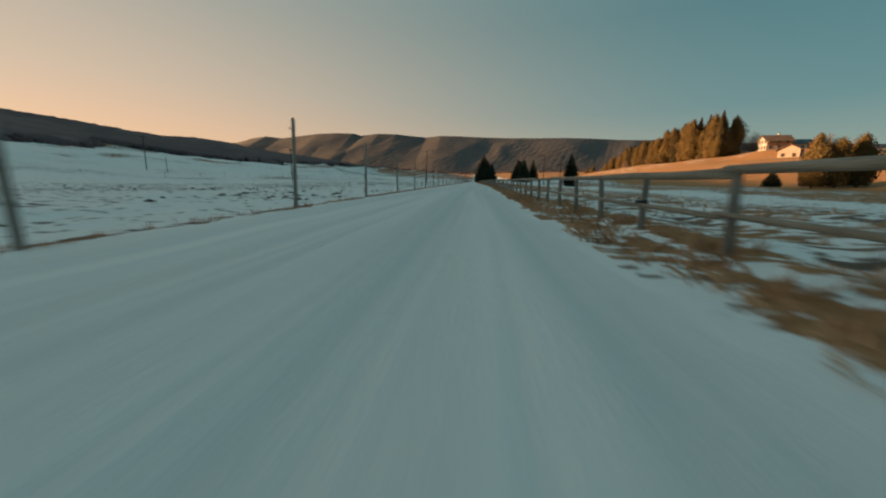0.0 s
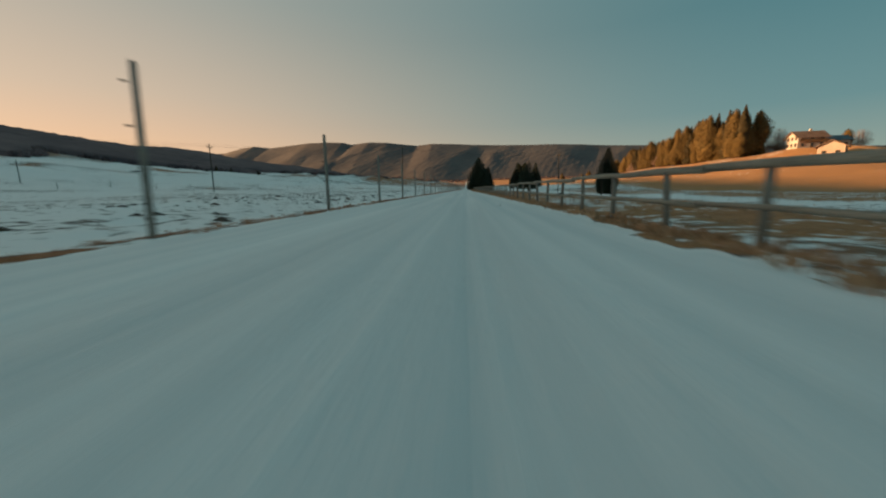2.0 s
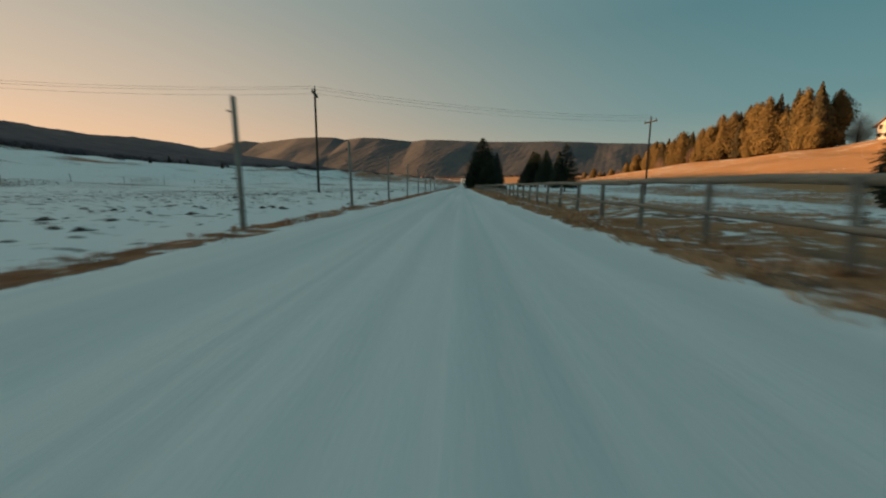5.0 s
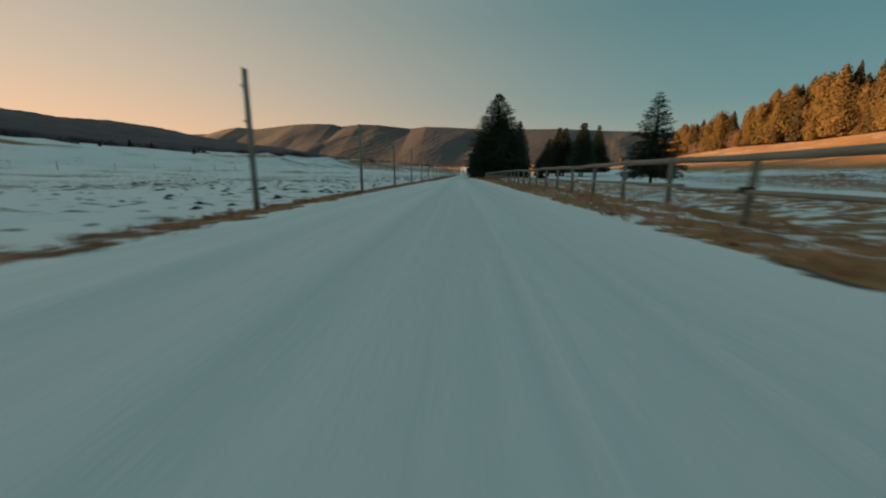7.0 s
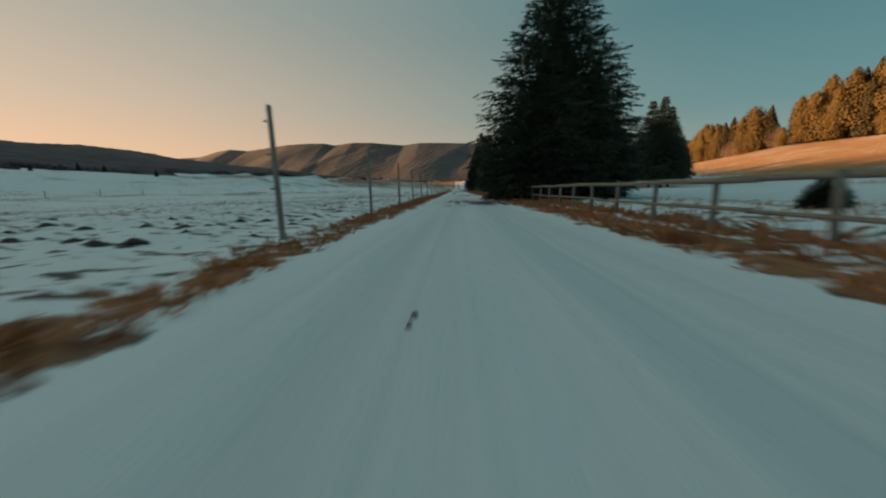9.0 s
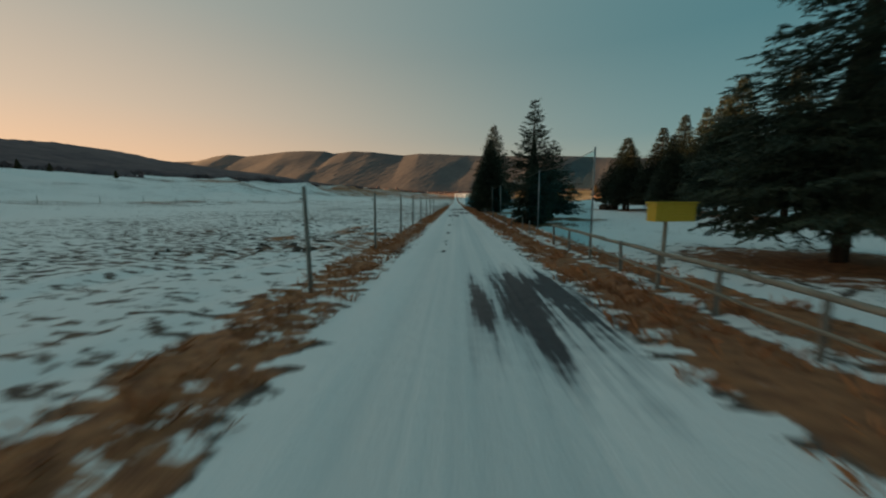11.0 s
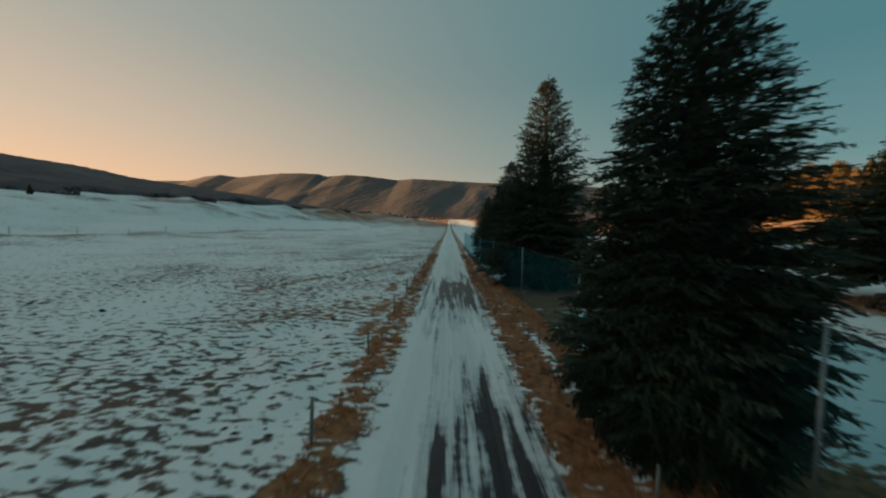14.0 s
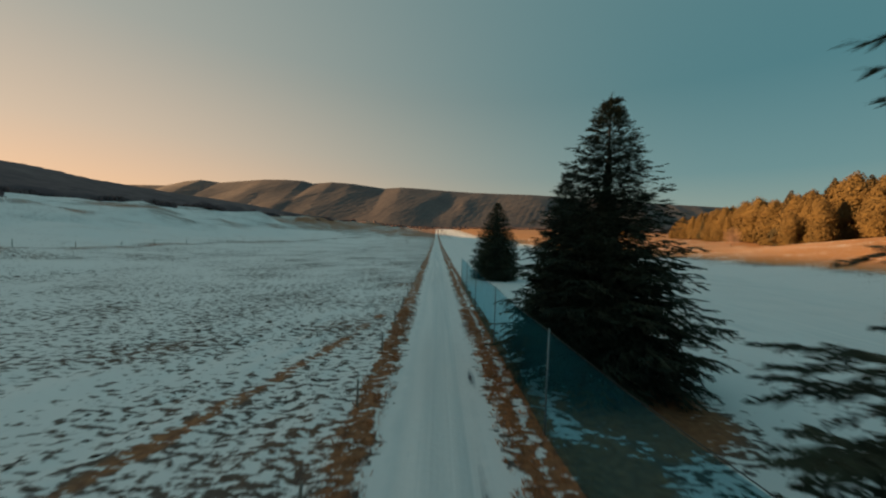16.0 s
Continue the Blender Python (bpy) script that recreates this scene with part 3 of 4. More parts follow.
def ridge_canopy():
    """The closed, finely uneven roof of the leafless woods."""
    us, ys = np.linspace(0, 1, 64) ** 1.15, np.arange(-160, 1500, 4.5)
    U, V = np.meshgrid(us, ys)
    gen = np.random.default_rng(6)
    edge = wood_edge(V)
    xx = -(edge + (520 - edge) * U) + gen.uniform(-1, 1, U.shape)
    up = 4.2 * sstep(0.0, 0.03, U) + 0.5 * waves(xx, V, 14, 41) + gen.uniform(-0.5, 0.5, U.shape)
    zz = height(xx, V) - 0.4 + up * np.clip(U / 0.015, 0, 1)
    k = np.arange(U.size).reshape(U.shape)
    q = np.stack([k[:-1, :-1], k[1:, :-1], k[1:, 1:], k[:-1, 1:]], -1).reshape(-1, 4)
    return mesh_of("ridge_woods", np.stack([xx, V, zz], -1).reshape(-1, 3).tolist(), q.tolist(), M_FOREST, True)


tagged(new("ridge_woods", ridge_canopy()), "dark bare deciduous woods on the ridge", "woods", kind="stuff")
rng = random.Random(5)
pts = []
for i in range(5200):
    y = rng.uniform(-100, 1000)
    e = float(wood_edge(y))
    if i % 3 == 0:
        pts.append((-(e + rng.uniform(-2.5, 7)), y))
    else:
        pts.append((-(e + (490 - e) * rng.random()), y))
# scrub in the hollows of the snowy bank
for i in range(7000):
    y = rng.uniform(440, 820)
    x = -rng.uniform(150, 205)
    if float(waves(x * 0.7, y, 44, 53)) > 0.8:
        pts.append((x, y))
tagged(new("edge_thickets", crown_clumps(pts, rng, 1.6, 4.2).mesh("edge_thickets", M_FOREST, True)), "leafless crowns and thickets of the bare woods", "woods", kind="stuff")
pts = [(rng.uniform(-900, 900), rng.uniform(1330, 1560)) for i in range(3400)] + [(rng.uniform(-330, 420), rng.uniform(1000, 1330)) for i in range(90)]
tagged(new("valley_woods", crown_clumps(pts, rng, 4, 8).mesh("valley_woods", M_FOREST, True)), "dark thickets across the valley's far end", "woods", kind="stuff")

# ---- trees ----


def spruce(h, r, seed, whorls, per, profile, low=0.03, core=0.42, ragged=0.3, size=1.0, rise=0.8, sag=0.35, gaps=0.05, twigs=9, sprays=3, fine=True):
    """Trunk and crown of a spruce: whorls of boughs, raised near the top and sagging with upturned tips below,
    each a flat fan of branchlets with needle sprays, round a shaded inner mass. Returns two Build objects."""
    g = random.Random(seed)
    trunk, crown = Build(), Build()
    trunk.tube([(0, 0, -0.2), (g.uniform(-0.006, 0.006) * h, g.uniform(-0.006, 0.006) * h, h * 0.35), (g.uniform(-0.008, 0.008) * h, 0, h * 0.75), (0, 0, h * 0.985)],
               [0.019 * h, 0.014 * h, 0.007 * h, 0.0012 * h], 8)
    v, f = crown.v, crown.f

    def reach(t):
        return r * float(np.interp(t, profile[0], profile[1]))

    # inner mass of old needles and twigs
    rings, sides = 16, 11
    for i in range(rings + 1):
        t = i / rings
        for k in range(sides):
            a = 2 * math.pi * (k + 0.5 * (i % 2)) / sides
            q = core * reach(t) * max(0.0, 1 - 1.4 * max(0.0, t - 0.25)) * g.uniform(0.35, 1.3)
            v.append((q * math.cos(a), q * math.sin(a), h * (low + (0.95 - low) * t) + g.uniform(-0.3, 0.3) * h / rings))
    for i in range(rings):
        for k in range(sides):
            p, q = i * sides + k, i * sides + (k + 1) % sides
            f.append((p, q, q + sides, p + sides))
    f.append(tuple(range(sides - 1, -1, -1)))

    def spray(b, d, ln_, flat):
        """A twig with short side shoots, lying roughly in one plane."""
        sx, sy = -d[1], d[0]
        n_ = math.hypot(sx, sy) or 1.0
        sx, sy = sx / n_, sy / n_
        w = 0.035 * ln_ + 0.004
        i0 = len(v)
        v.extend([(b[0] + sx * w, b[1] + sy * w, b[2]), (b[0] + d[0] * ln_, b[1] + d[1] * ln_, b[2] + d[2] * ln_), (b[0] - sx * w, b[1] - sy * w, b[2])])
        f.append((i0, i0 + 1, i0 + 2))
        for q, s_ in enumerate((0.08, 0.22, 0.38, 0.54, 0.70, 0.84) if fine else (0.1, 0.4, 0.7)):
            sg = 1 if q % 2 else -1
            x, y, z = b[0] + d[0] * ln_ * s_, b[1] + d[1] * ln_ * s_, b[2] + d[2] * ln_ * s_
            tl = ln_ * (0.58 - 0.36 * s_) * g.uniform(0.75, 1.2)
            ux, uy, uz = d[0] * 0.7 + sx * sg * 0.72, d[1] * 0.7 + sy * sg * 0.72, d[2] * 0.7 + flat * g.uniform(-0.5, 0.25)
            tw = (0.085 if fine else 0.17) * ln_ + 0.005
            i0 = len(v)
            v.extend([(x + d[0] * tw, y + d[1] * tw, z + tw * 0.4), (x + ux * tl, y + uy * tl, z + uz * tl), (x - d[0] * tw, y - d[1] * tw, z - tw * 0.4)])
            f.append((i0, i0 + 1, i0 + 2))

    zs = []
    for i in range(whorls):
        zs.append(((i + g.uniform(0.1, 0.9)) / whorls) ** 0.92)
    for t in zs:
        count = max(3, int(round(per * (1 - 0.45 * t))))
        turn = g.uniform(0, 6.28)
        for k in range(count):
            if g.random() < gaps:
                continue
            a = turn + 2 * math.pi * (k + g.uniform(-0.3, 0.3)) / count
            L = reach(t) * g.uniform(1 - ragged, 1.0) * (1.12 if g.random() < 0.12 else 1.0) + 0.10 * size * (1 - 0.8 * t)
            ca, sa = math.cos(a), math.sin(a)
            up = rise * max(0.0, (t - 0.2) / 0.8) ** 0.8 * g.uniform(0.7, 1.25)
            dn = sag * (1 - t) * g.uniform(0.6, 1.5)
            z0 = h * (low + (0.975 - low) * t) + g.uniform(-0.015, 0.015) * h - 0.85 * L * (up - 0.8 * dn * (1 - t))
            z0 = max(z0, 0.02 * h)

            def at(q):
                return ca * L * q, sa * L * q, max(0.05, z0 + L * (up * q - dn * (1.75 * q - 0.95 * q * q)))

            w = 0.008 * size + 0.006 * L
            i0 = len(v)
            for q, ww in ((0.0, w), (0.35, w * 0.8), (0.7, w * 0.5), (1.0, w * 0.15)):
                p = at(q)
                v.extend([(p[0] - sa * ww, p[1] + ca * ww, p[2]), (p[0] + sa * ww, p[1] - ca * ww, p[2]), (p[0], p[1], p[2] + 1.4 * ww)])
            for q in (0, 3, 6):
                for m_ in range(3):
                    f.append((i0 + q + m_, i0 + q + (m_ + 1) % 3, i0 + q + 3 + (m_ + 1) % 3, i0 + q + 3 + m_))
            n = max(4, int(twigs * (0.35 + 0.75 * L / r)))
            for j in range(n + 1):
                q = 0.12 + 0.86 * (j + g.uniform(0.1, 0.9)) / n if j < n else 1.0
                q = min(q, 1.0)
                p, p2 = at(q), at(min(1.0, q) - 0.08)
                slope = (p[2] - p2[2]) / (0.08 * L)
                side = (1 if j % 2 else -1) if j < n else 0
                ang = a + side * g.uniform(0.55, 1.1) + g.uniform(-0.15, 0.15)
                reach_out = (0.10 + 0.40 * (1 - q) ** 0.8 * min(1.0, q * 4)) * L + 0.16 * size
                reach_out *= g.uniform(0.7, 1.15)
                dx, dy = math.cos(ang), math.sin(ang)
                for m_ in range(sprays):
                    s_ = (m_ + g.uniform(0.0, 0.7)) / sprays
                    hang = 0.22 * reach_out * s_ * s_
                    b = (p[0] + dx * reach_out * s_, p[1] + dy * reach_out * s_, p[2] + (slope * 0.6 * reach_out * s_) - hang)
                    tw_ = ang + (g.uniform(-0.7, 0.7) if m_ else 0.0)
                    dz = 0.55 * slope + g.uniform(-0.45, 0.2) - 0.25 * (1 - t)
                    spray(b, (math.cos(tw_), math.sin(tw_), dz), size * g.uniform(0.26, 0.46) * (0.5 + 0.6 * (1 - t)), 1.0)
    # leader shoot
    for k in range(5):
        a = k * 2.4
        spray((0, 0, h * (0.93 + 0.012 * k)), (0.25 * math.cos(a), 0.25 * math.sin(a), 0.95), 0.03 * h, 0.6)
    return trunk, crown


def leafy(h, r, seed, profile, clumps, size, low=0.04, core=0.72, up=0.4):
    """A far tree: trunk, uneven inner mass and many small leafy clumps over it."""
    g = random.Random(seed)
    trunk, crown = Build(), Build()
    trunk.tube([(0, 0, -0.4), (0, 0, h * 0.5), (0, 0, h * 0.95)], [0.016 * h, 0.012 * h, 0.003 * h], 6)
    v, f = crown.v, crown.f
    bulge = [(g.uniform(0, 6.28), g.uniform(0.1, 0.9), g.uniform(0.12, 0.28)) for _ in range(9)]

    def reach(t, ang):
        q = float(np.interp(t, profile[0], profile[1]))
        for ba, bt, amp in bulge:
            q *= 1 + amp * math.exp(-((t - bt) / 0.13) ** 2) * math.cos(ang - ba)
        return r * max(q, 0.0)

    rings, sides = 12, 10
    for i in range(rings + 1):
        t = i / rings
        for k in range(sides):
            ang = 2 * math.pi * (k + 0.5 * (i % 2)) / sides
            q = core * reach(t, ang) * g.uniform(0.8, 1.1)
            v.append((q * math.cos(ang), q * math.sin(ang), h * (low + (0.95 - low) * t)))
    for i in range(rings):
        for k in range(sides):
            p, q = i * sides + k, i * sides + (k + 1) % sides
            f.append((p, q, q + sides, p + sides))
    f.append(tuple(range(sides - 1, -1, -1)))
    for i in range(clumps):
        t = 1 - g.random() ** 0.62
        ang = g.uniform(0, 6.28)
        q = reach(t, ang) * g.uniform(0.62, 1.14)
        c = Vector((q * math.cos(ang), q * math.sin(ang), h * (low + (0.99 - low) * t)))
        s = size * g.uniform(0.55, 1.2) * (1 - 0.45 * t)
        out = Vector((math.cos(ang + g.uniform(-0.7, 0.7)), math.sin(ang + g.uniform(-0.7, 0.7)), up + g.uniform(-0.5, 0.5))).normalized()
        side = out.cross(Vector((g.uniform(-1, 1), g.uniform(-1, 1), g.uniform(-1, 1)))).normalized()
        b0 = len(v)
        over = out.cross(side) + out * g.uniform(-0.35, 0.35)
        v.extend([tuple(c - over * s * 0.55), tuple(c + side * s * 0.45 + out * s * 0.12), tuple(c + over * s * 0.6), tuple(c - side * s * 0.45)])
        f.extend([(b0, b0 + 1, b0 + 2), (b0, b0 + 2, b0 + 3)])
    return trunk, crown


def leafy_kind(args, mat, tag):
    tr, cr = leafy(**args)
    return tr.mesh(tag + "_trunk", M_BARK, True), cr.mesh(tag + "_crown", mat)


def kind_of_tree(args, mat, tag):
    tr, cr = spruce(**args)
    return tr.mesh(tag + "_trunk", M_BARK, True), cr.mesh(tag + "_crown", mat)


PYRAMID = ([0, 0.06, 0.2, 0.5, 0.76, 0.9, 1.0], [0.75, 0.95, 1.0, 0.85, 0.52, 0.26, 0.01])
TIERS = ([0, 0.05, 0.14, 0.35, 0.52, 0.7, 0.83, 0.94, 1.0], [0.58, 0.78, 0.95, 0.80, 0.68, 0.46, 0.35, 0.13, 0.01])
BULGE = ([0, 0.1, 0.25, 0.5, 0.65, 0.8, 0.92, 1.0], [0.5, 0.78, 1.0, 0.92, 0.70, 0.42, 0.18, 0.02])
FLAME = ([0, 0.12, 0.3, 0.5, 0.7, 0.85, 0.95, 1.0], [0.72, 0.95, 1.0, 0.92, 0.72, 0.46, 0.22, 0.03])
DOME = ([0, 0.15, 0.4, 0.6, 0.8, 0.92, 1.0], [0.6, 0.9, 1.0, 0.95, 0.72, 0.45, 0.1])
SKIRT = ([0, 0.08, 0.26, 0.58, 0.77, 0.9, 0.97, 1.0], [0.82, 1.0, 0.88, 0.60, 0.38, 0.17, 0.05, 0.0])
WAIST = ([0, 0.06, 0.18, 0.42, 0.6, 0.8, 0.92, 1.0], [0.3, 0.5, 0.78, 1.0, 0.76, 0.38, 0.16, 0.02])
LIMBED = ([0, 0.08, 0.2, 0.45, 0.7, 0.88, 1.0], [0.8, 1.0, 0.95, 0.72, 0.48, 0.24, 0.02])
SPIRE = ([0, 0.1, 0.3, 0.55, 0.78, 0.9, 1.0], [0.85, 1.0, 0.86, 0.56, 0.27, 0.11, 0.0])
DENSE = kind_of_tree(dict(h=9.5, r=3.0, seed=11, whorls=58, per=14, profile=PYRAMID, low=0.02, core=0.66, ragged=0.22, sag=0.35, rise=0.4, twigs=12), M_NEEDLE, "dense")
OPEN = kind_of_tree(dict(h=8.2, r=2.6, seed=12, whorls=34, per=9, profile=LIMBED, low=0.10, core=0.22, ragged=0.4, sag=0.3, rise=0.5, gaps=0.10, twigs=11), M_NEEDLE, "open")
YOUNG = kind_of_tree(dict(h=6.7, r=1.5, seed=16, whorls=34, per=9, profile=WAIST, low=0.02, core=0.36, ragged=0.55, sag=0.12, rise=0.8, gaps=0.2, size=0.9, twigs=10), M_NEEDLE, "young")
WIDE = kind_of_tree(dict(h=12.9, r=4.0, seed=13, whorls=50, per=10, profile=TIERS, low=0.02, core=0.28, ragged=0.4, sag=0.34, rise=0.7, size=1.25, twigs=21, gaps=0.05), M_NEEDLE, "wide")
OVATE = kind_of_tree(dict(h=10.2, r=3.4, seed=18, whorls=50, per=12, profile=SKIRT, low=0.03, core=0.36, ragged=0.4, sag=0.36, rise=0.55, size=1.1, twigs=14), M_NEEDLE, "ovate")
BUSHY = kind_of_tree(dict(h=8.3, r=1.66, seed=14, whorls=54, per=13, profile=BULGE, low=0.01, core=0.55, ragged=0.3, sag=0.1, rise=0.55, twigs=10), M_NEEDLE, "bushy")
ROW = kind_of_tree(dict(h=10.0, r=2.6, seed=15, whorls=58, per=12, profile=SPIRE, low=0.13, core=0.6, ragged=0.26, size=1.25, rise=0.35, sag=0.26, twigs=9, sprays=2, fine=False), M_NEEDLE, "row")
CONE = ([0, 0.1, 0.3, 0.6, 0.85, 0.95, 1.0], [0.75, 0.95, 0.9, 0.6, 0.3, 0.14, 0.02])
FAR = [leafy_kind(dict(h=20.0, r=r_, seed=21 + i, profile=pf, clumps=4200, size=0.72, core=0.80), M_SUN_OCHRE, "far")
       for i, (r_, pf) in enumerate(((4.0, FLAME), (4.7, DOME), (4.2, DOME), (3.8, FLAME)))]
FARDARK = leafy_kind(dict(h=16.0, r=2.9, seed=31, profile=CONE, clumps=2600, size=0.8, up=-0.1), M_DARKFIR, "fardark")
BARE = kind_of_tree(dict(h=12.0, r=4.6, seed=41, whorls=20, per=9, profile=DOME, low=0.14, core=0.02, ragged=0.3, size=1.3, sag=-0.7, rise=0.5, twigs=8, sprays=2, fine=False), M_TWIG, "bare")


def plant(kind, base_h, x, y, h, name, label, widen=1.0, group="", turn=None):
    s = h / base_h
    m = pose(x, y, gz(x, y) - 0.02, 0, 0, (x * 57 + y * 31) % 360 if turn is None else turn) @ Matrix.Diagonal((s * widen, s * widen, s, 1))
    base = thing(name, label, "tree", group, m)
    part("trunk", kind[0], base)
    part("crown", kind[1], base)
    return base


NEAR = "spruces beside the track"
plant(DENSE, 9.5, 4.15, 134.0, 9.6, "spruce", "tall dense dark spruce at the edge of the track", 1.08, NEAR)
plant(DENSE, 9.5, 7.3, 138.2, 7.2, "spruce", "dark spruce behind a larger one by the track", 0.62, NEAR, 200)
plant(DENSE, 9.5, 5.6, 141.0, 8.4, "spruce", "dark spruce in a clump by the track", 0.75, NEAR, 110)
plant(OPEN, 8.2, 17.45, 125.0, 8.2, "spruce", "open-branched spruce alone in the snowy field", 0.95, NEAR)
plant(YOUNG, 6.7, 4.0, 163.9, 6.8, "spruce", "sparse young spruce beside the green net", 1.0, NEAR, 40)
plant(OPEN, 8.2, 6.6, 169.6, 5.7, "spruce", "sparse spruce with spreading lower branches", 1.1, NEAR, 130)
plant(OPEN, 8.2, 7.7, 151.0, 7.6, "spruce", "dark spruce overhanging the rail fence", 1.1, NEAR, 250)
plant(BUSHY, 8.3, 3.6, 184.7, 8.2, "spruce", "bushy column-shaped spruce leaning over the verge", 1.0, NEAR)
plant(WIDE, 12.9, 5.7, 202.0, 13.3, "spruce", "large broad spruce behind the green net", 0.95, NEAR)
plant(OVATE, 10.2, 5.6, 214.0, 10.2, "spruce", "broad spruce with drooping boughs behind the net", 1.0, NEAR, 70)
plant(OVATE, 10.2, 4.7, 215.6, 7.8, "spruce", "smaller spruce grown into the side of a broad one", 0.75, NEAR, 190)
plant(DENSE, 9.5, 6.6, 243.0, 9.2, "spruce", "dark spruce at the far end of the net", 0.9, NEAR, 10)
plant(ROW, 10.0, 33.0, 221.2, 7.1, "spruce", "small spruce with a bare foot alone in the snow", 1.0, NEAR, 20)
plant(ROW, 10.0, 34.6, 222.2, 6.2, "spruce", "small spruce standing close to its twin", 0.95, NEAR, 160)
plant(DENSE, 9.5, 7.45, 125.2, 0.72, "young_spruce", "tiny dark young spruce in the dry grass", 1.9, NEAR)
plant(ROW, 10.0, 57.5, 73.0, 3.7, "spruce", "small dark conifer with a bare stem in snow", 1.5, NEAR, 45)
plant(BUSHY, 8.3, 22.1, 81.5, 7.1, "spruce", "dense dark spruce alone beyond the rail fence", 1.0, NEAR, 300)
ROWS = "row of spruces beyond the snowy meadow"
for i, (x, y, h) in enumerate([(22.35, 161, 9.9), (21.1, 167.5, 9.7), (21.0, 171.9, 10.4), (22.4, 175.6, 10.2), (24.7, 181.2, 10.6), (20.6, 179.5, 7.6), (25.3, 185.6, 10.8), (25.2, 189.6, 10.4), (23.6, 194.1, 9.0),
                               (25.4, 199.2, 10.7), (21.5, 157, 9.4), (26.8, 165, 10.0)]):
    plant(ROW, 10.0, x, y, h, "spruce", "dark spruce in a row across the snowy meadow", 1.45 if i == 9 else 1.0 + 0.1 * math.sin(i), ROWS)
for x, y, h in [(-196, 300, 5.2), (-188, 306, 4.6), (-180, 330, 4.4), (-176, 262, 4.8)]:
    plant(FARDARK, 16.0, x, y, h, "spruce", "small dark spruce on the snowy slope", 1.3, "spruces on the snowy slope")

GROVE = "conifers on the sunlit hill"
g = random.Random(9)
spots = [(119, 270, 19), (121, 273, 20), (122.5, 267, 18.5), (116, 272, 16), (114, 279, 16), (116, 277, 17.5), (112.5, 281, 14), (114.5, 288, 17.5), (117.5, 292, 16.5), (112, 291, 14), (110, 302, 13), (113, 306, 15), (108, 309, 11), (118, 256, 8)]
for i in range(34):
    u = (i + g.random()) / 34
    spots.append((118.5 + 12 * u + g.gauss(1, 3.0), 246 - 39 * u + g.gauss(0, 2.5), g.uniform(15, 23) + 1.5 * u - (6 if i % 4 == 0 else 0)))
for i in range(112):
    s = (i + g.random()) / 112
    x, y = float(np.interp(s, [0, 0.3, 0.7, 1], [114, 150, 200, 240])), float(np.interp(s, [0, 0.3, 0.7, 1], [296, 342, 450, 560]))
    top = float(np.interp(s, [0, 0.3, 0.7, 1], [19, 25, 24, 19]))
    spots.append((x + abs(g.gauss(0, 9)), y + g.gauss(0, 4), top * g.uniform(0.78, 1.08)))
for i in range(16):
    spots.append((g.uniform(150, 300), g.uniform(540, 700), g.uniform(10, 15)))
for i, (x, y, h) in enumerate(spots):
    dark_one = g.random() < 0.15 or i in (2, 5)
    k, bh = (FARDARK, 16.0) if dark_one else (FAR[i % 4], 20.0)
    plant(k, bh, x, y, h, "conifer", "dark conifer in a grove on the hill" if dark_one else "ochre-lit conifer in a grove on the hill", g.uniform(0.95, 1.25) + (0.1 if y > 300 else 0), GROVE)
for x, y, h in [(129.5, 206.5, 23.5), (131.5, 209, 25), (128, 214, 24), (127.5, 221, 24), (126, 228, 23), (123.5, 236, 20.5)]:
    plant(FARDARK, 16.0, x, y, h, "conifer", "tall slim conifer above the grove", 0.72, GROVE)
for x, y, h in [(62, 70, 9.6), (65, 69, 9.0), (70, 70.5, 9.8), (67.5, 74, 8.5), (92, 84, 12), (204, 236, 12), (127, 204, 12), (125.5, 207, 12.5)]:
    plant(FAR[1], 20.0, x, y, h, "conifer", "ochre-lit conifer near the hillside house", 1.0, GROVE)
for x, y, h in [(150, 222, 10), (141, 214, 12), (158, 219, 11), (188, 212, 9), (118, 258, 9), (104, 262, 7), (196, 222, 10), (124, 300, 9), (146, 216, 13), (150, 212, 12), (154, 216, 12), (116, 340, 8)]:
    plant(BARE, 12.0, x, y, h, "bare_tree", "leafless brown broadleaf tree on the hill", 1.0, "bare trees on the hill")

# ---- fences ----


def fence_post(h, seed):
    g = random.Random(seed)
    b = Build()
    lean = g.uniform(-0.02, 0.02), g.uniform(-0.02, 0.02)
    b.tube([(0, 0, -0.25), (lean[0] * 0.4, lean[1] * 0.4, h * 0.4), (lean[0], lean[1], h - 0.02), (lean[0], lean[1], h)], [0.036, 0.033, 0.029, 0.022], 8)
    peg = Build()
    peg.tube([(0.0, 0, 0), (-0.04, 0, 0.005)], [0.007, 0.007], 5)
    peg.tube([(-0.03, 0, 0.0), (-0.052, 0, 0.0)], [0.015, 0.011], 6)
    return b.mesh("post", M_WOOD, True), peg.mesh("insulator", M_PLASTIC)


POSTS = [fence_post(1.58, s) for s in range(4)]
LOWPOSTS = [fence_post(0.8, s + 10) for s in range(2)]
# how far single posts stand off their even spacing
POST_SHIFT = {34: 0.12, 0: 0.47, 1: 0.07, 2: -0.07, 3: -0.03, 4: -0.08, 5: -0.08, 6: 0.03, 8: 0.12, 9: 0.12, 10: -0.08, 11: 0.06, 12: 0.1, 13: 0.14, 19: 0.1, 20: -0.15, 22: 0.1, 28: 0.14, 29: 0.2, 35: 0.3, 36: -0.09, 37: -0.15, 39: -0.25, 42: -0.3, 45: -0.3, 47: -0.2}
g = random.Random(3)
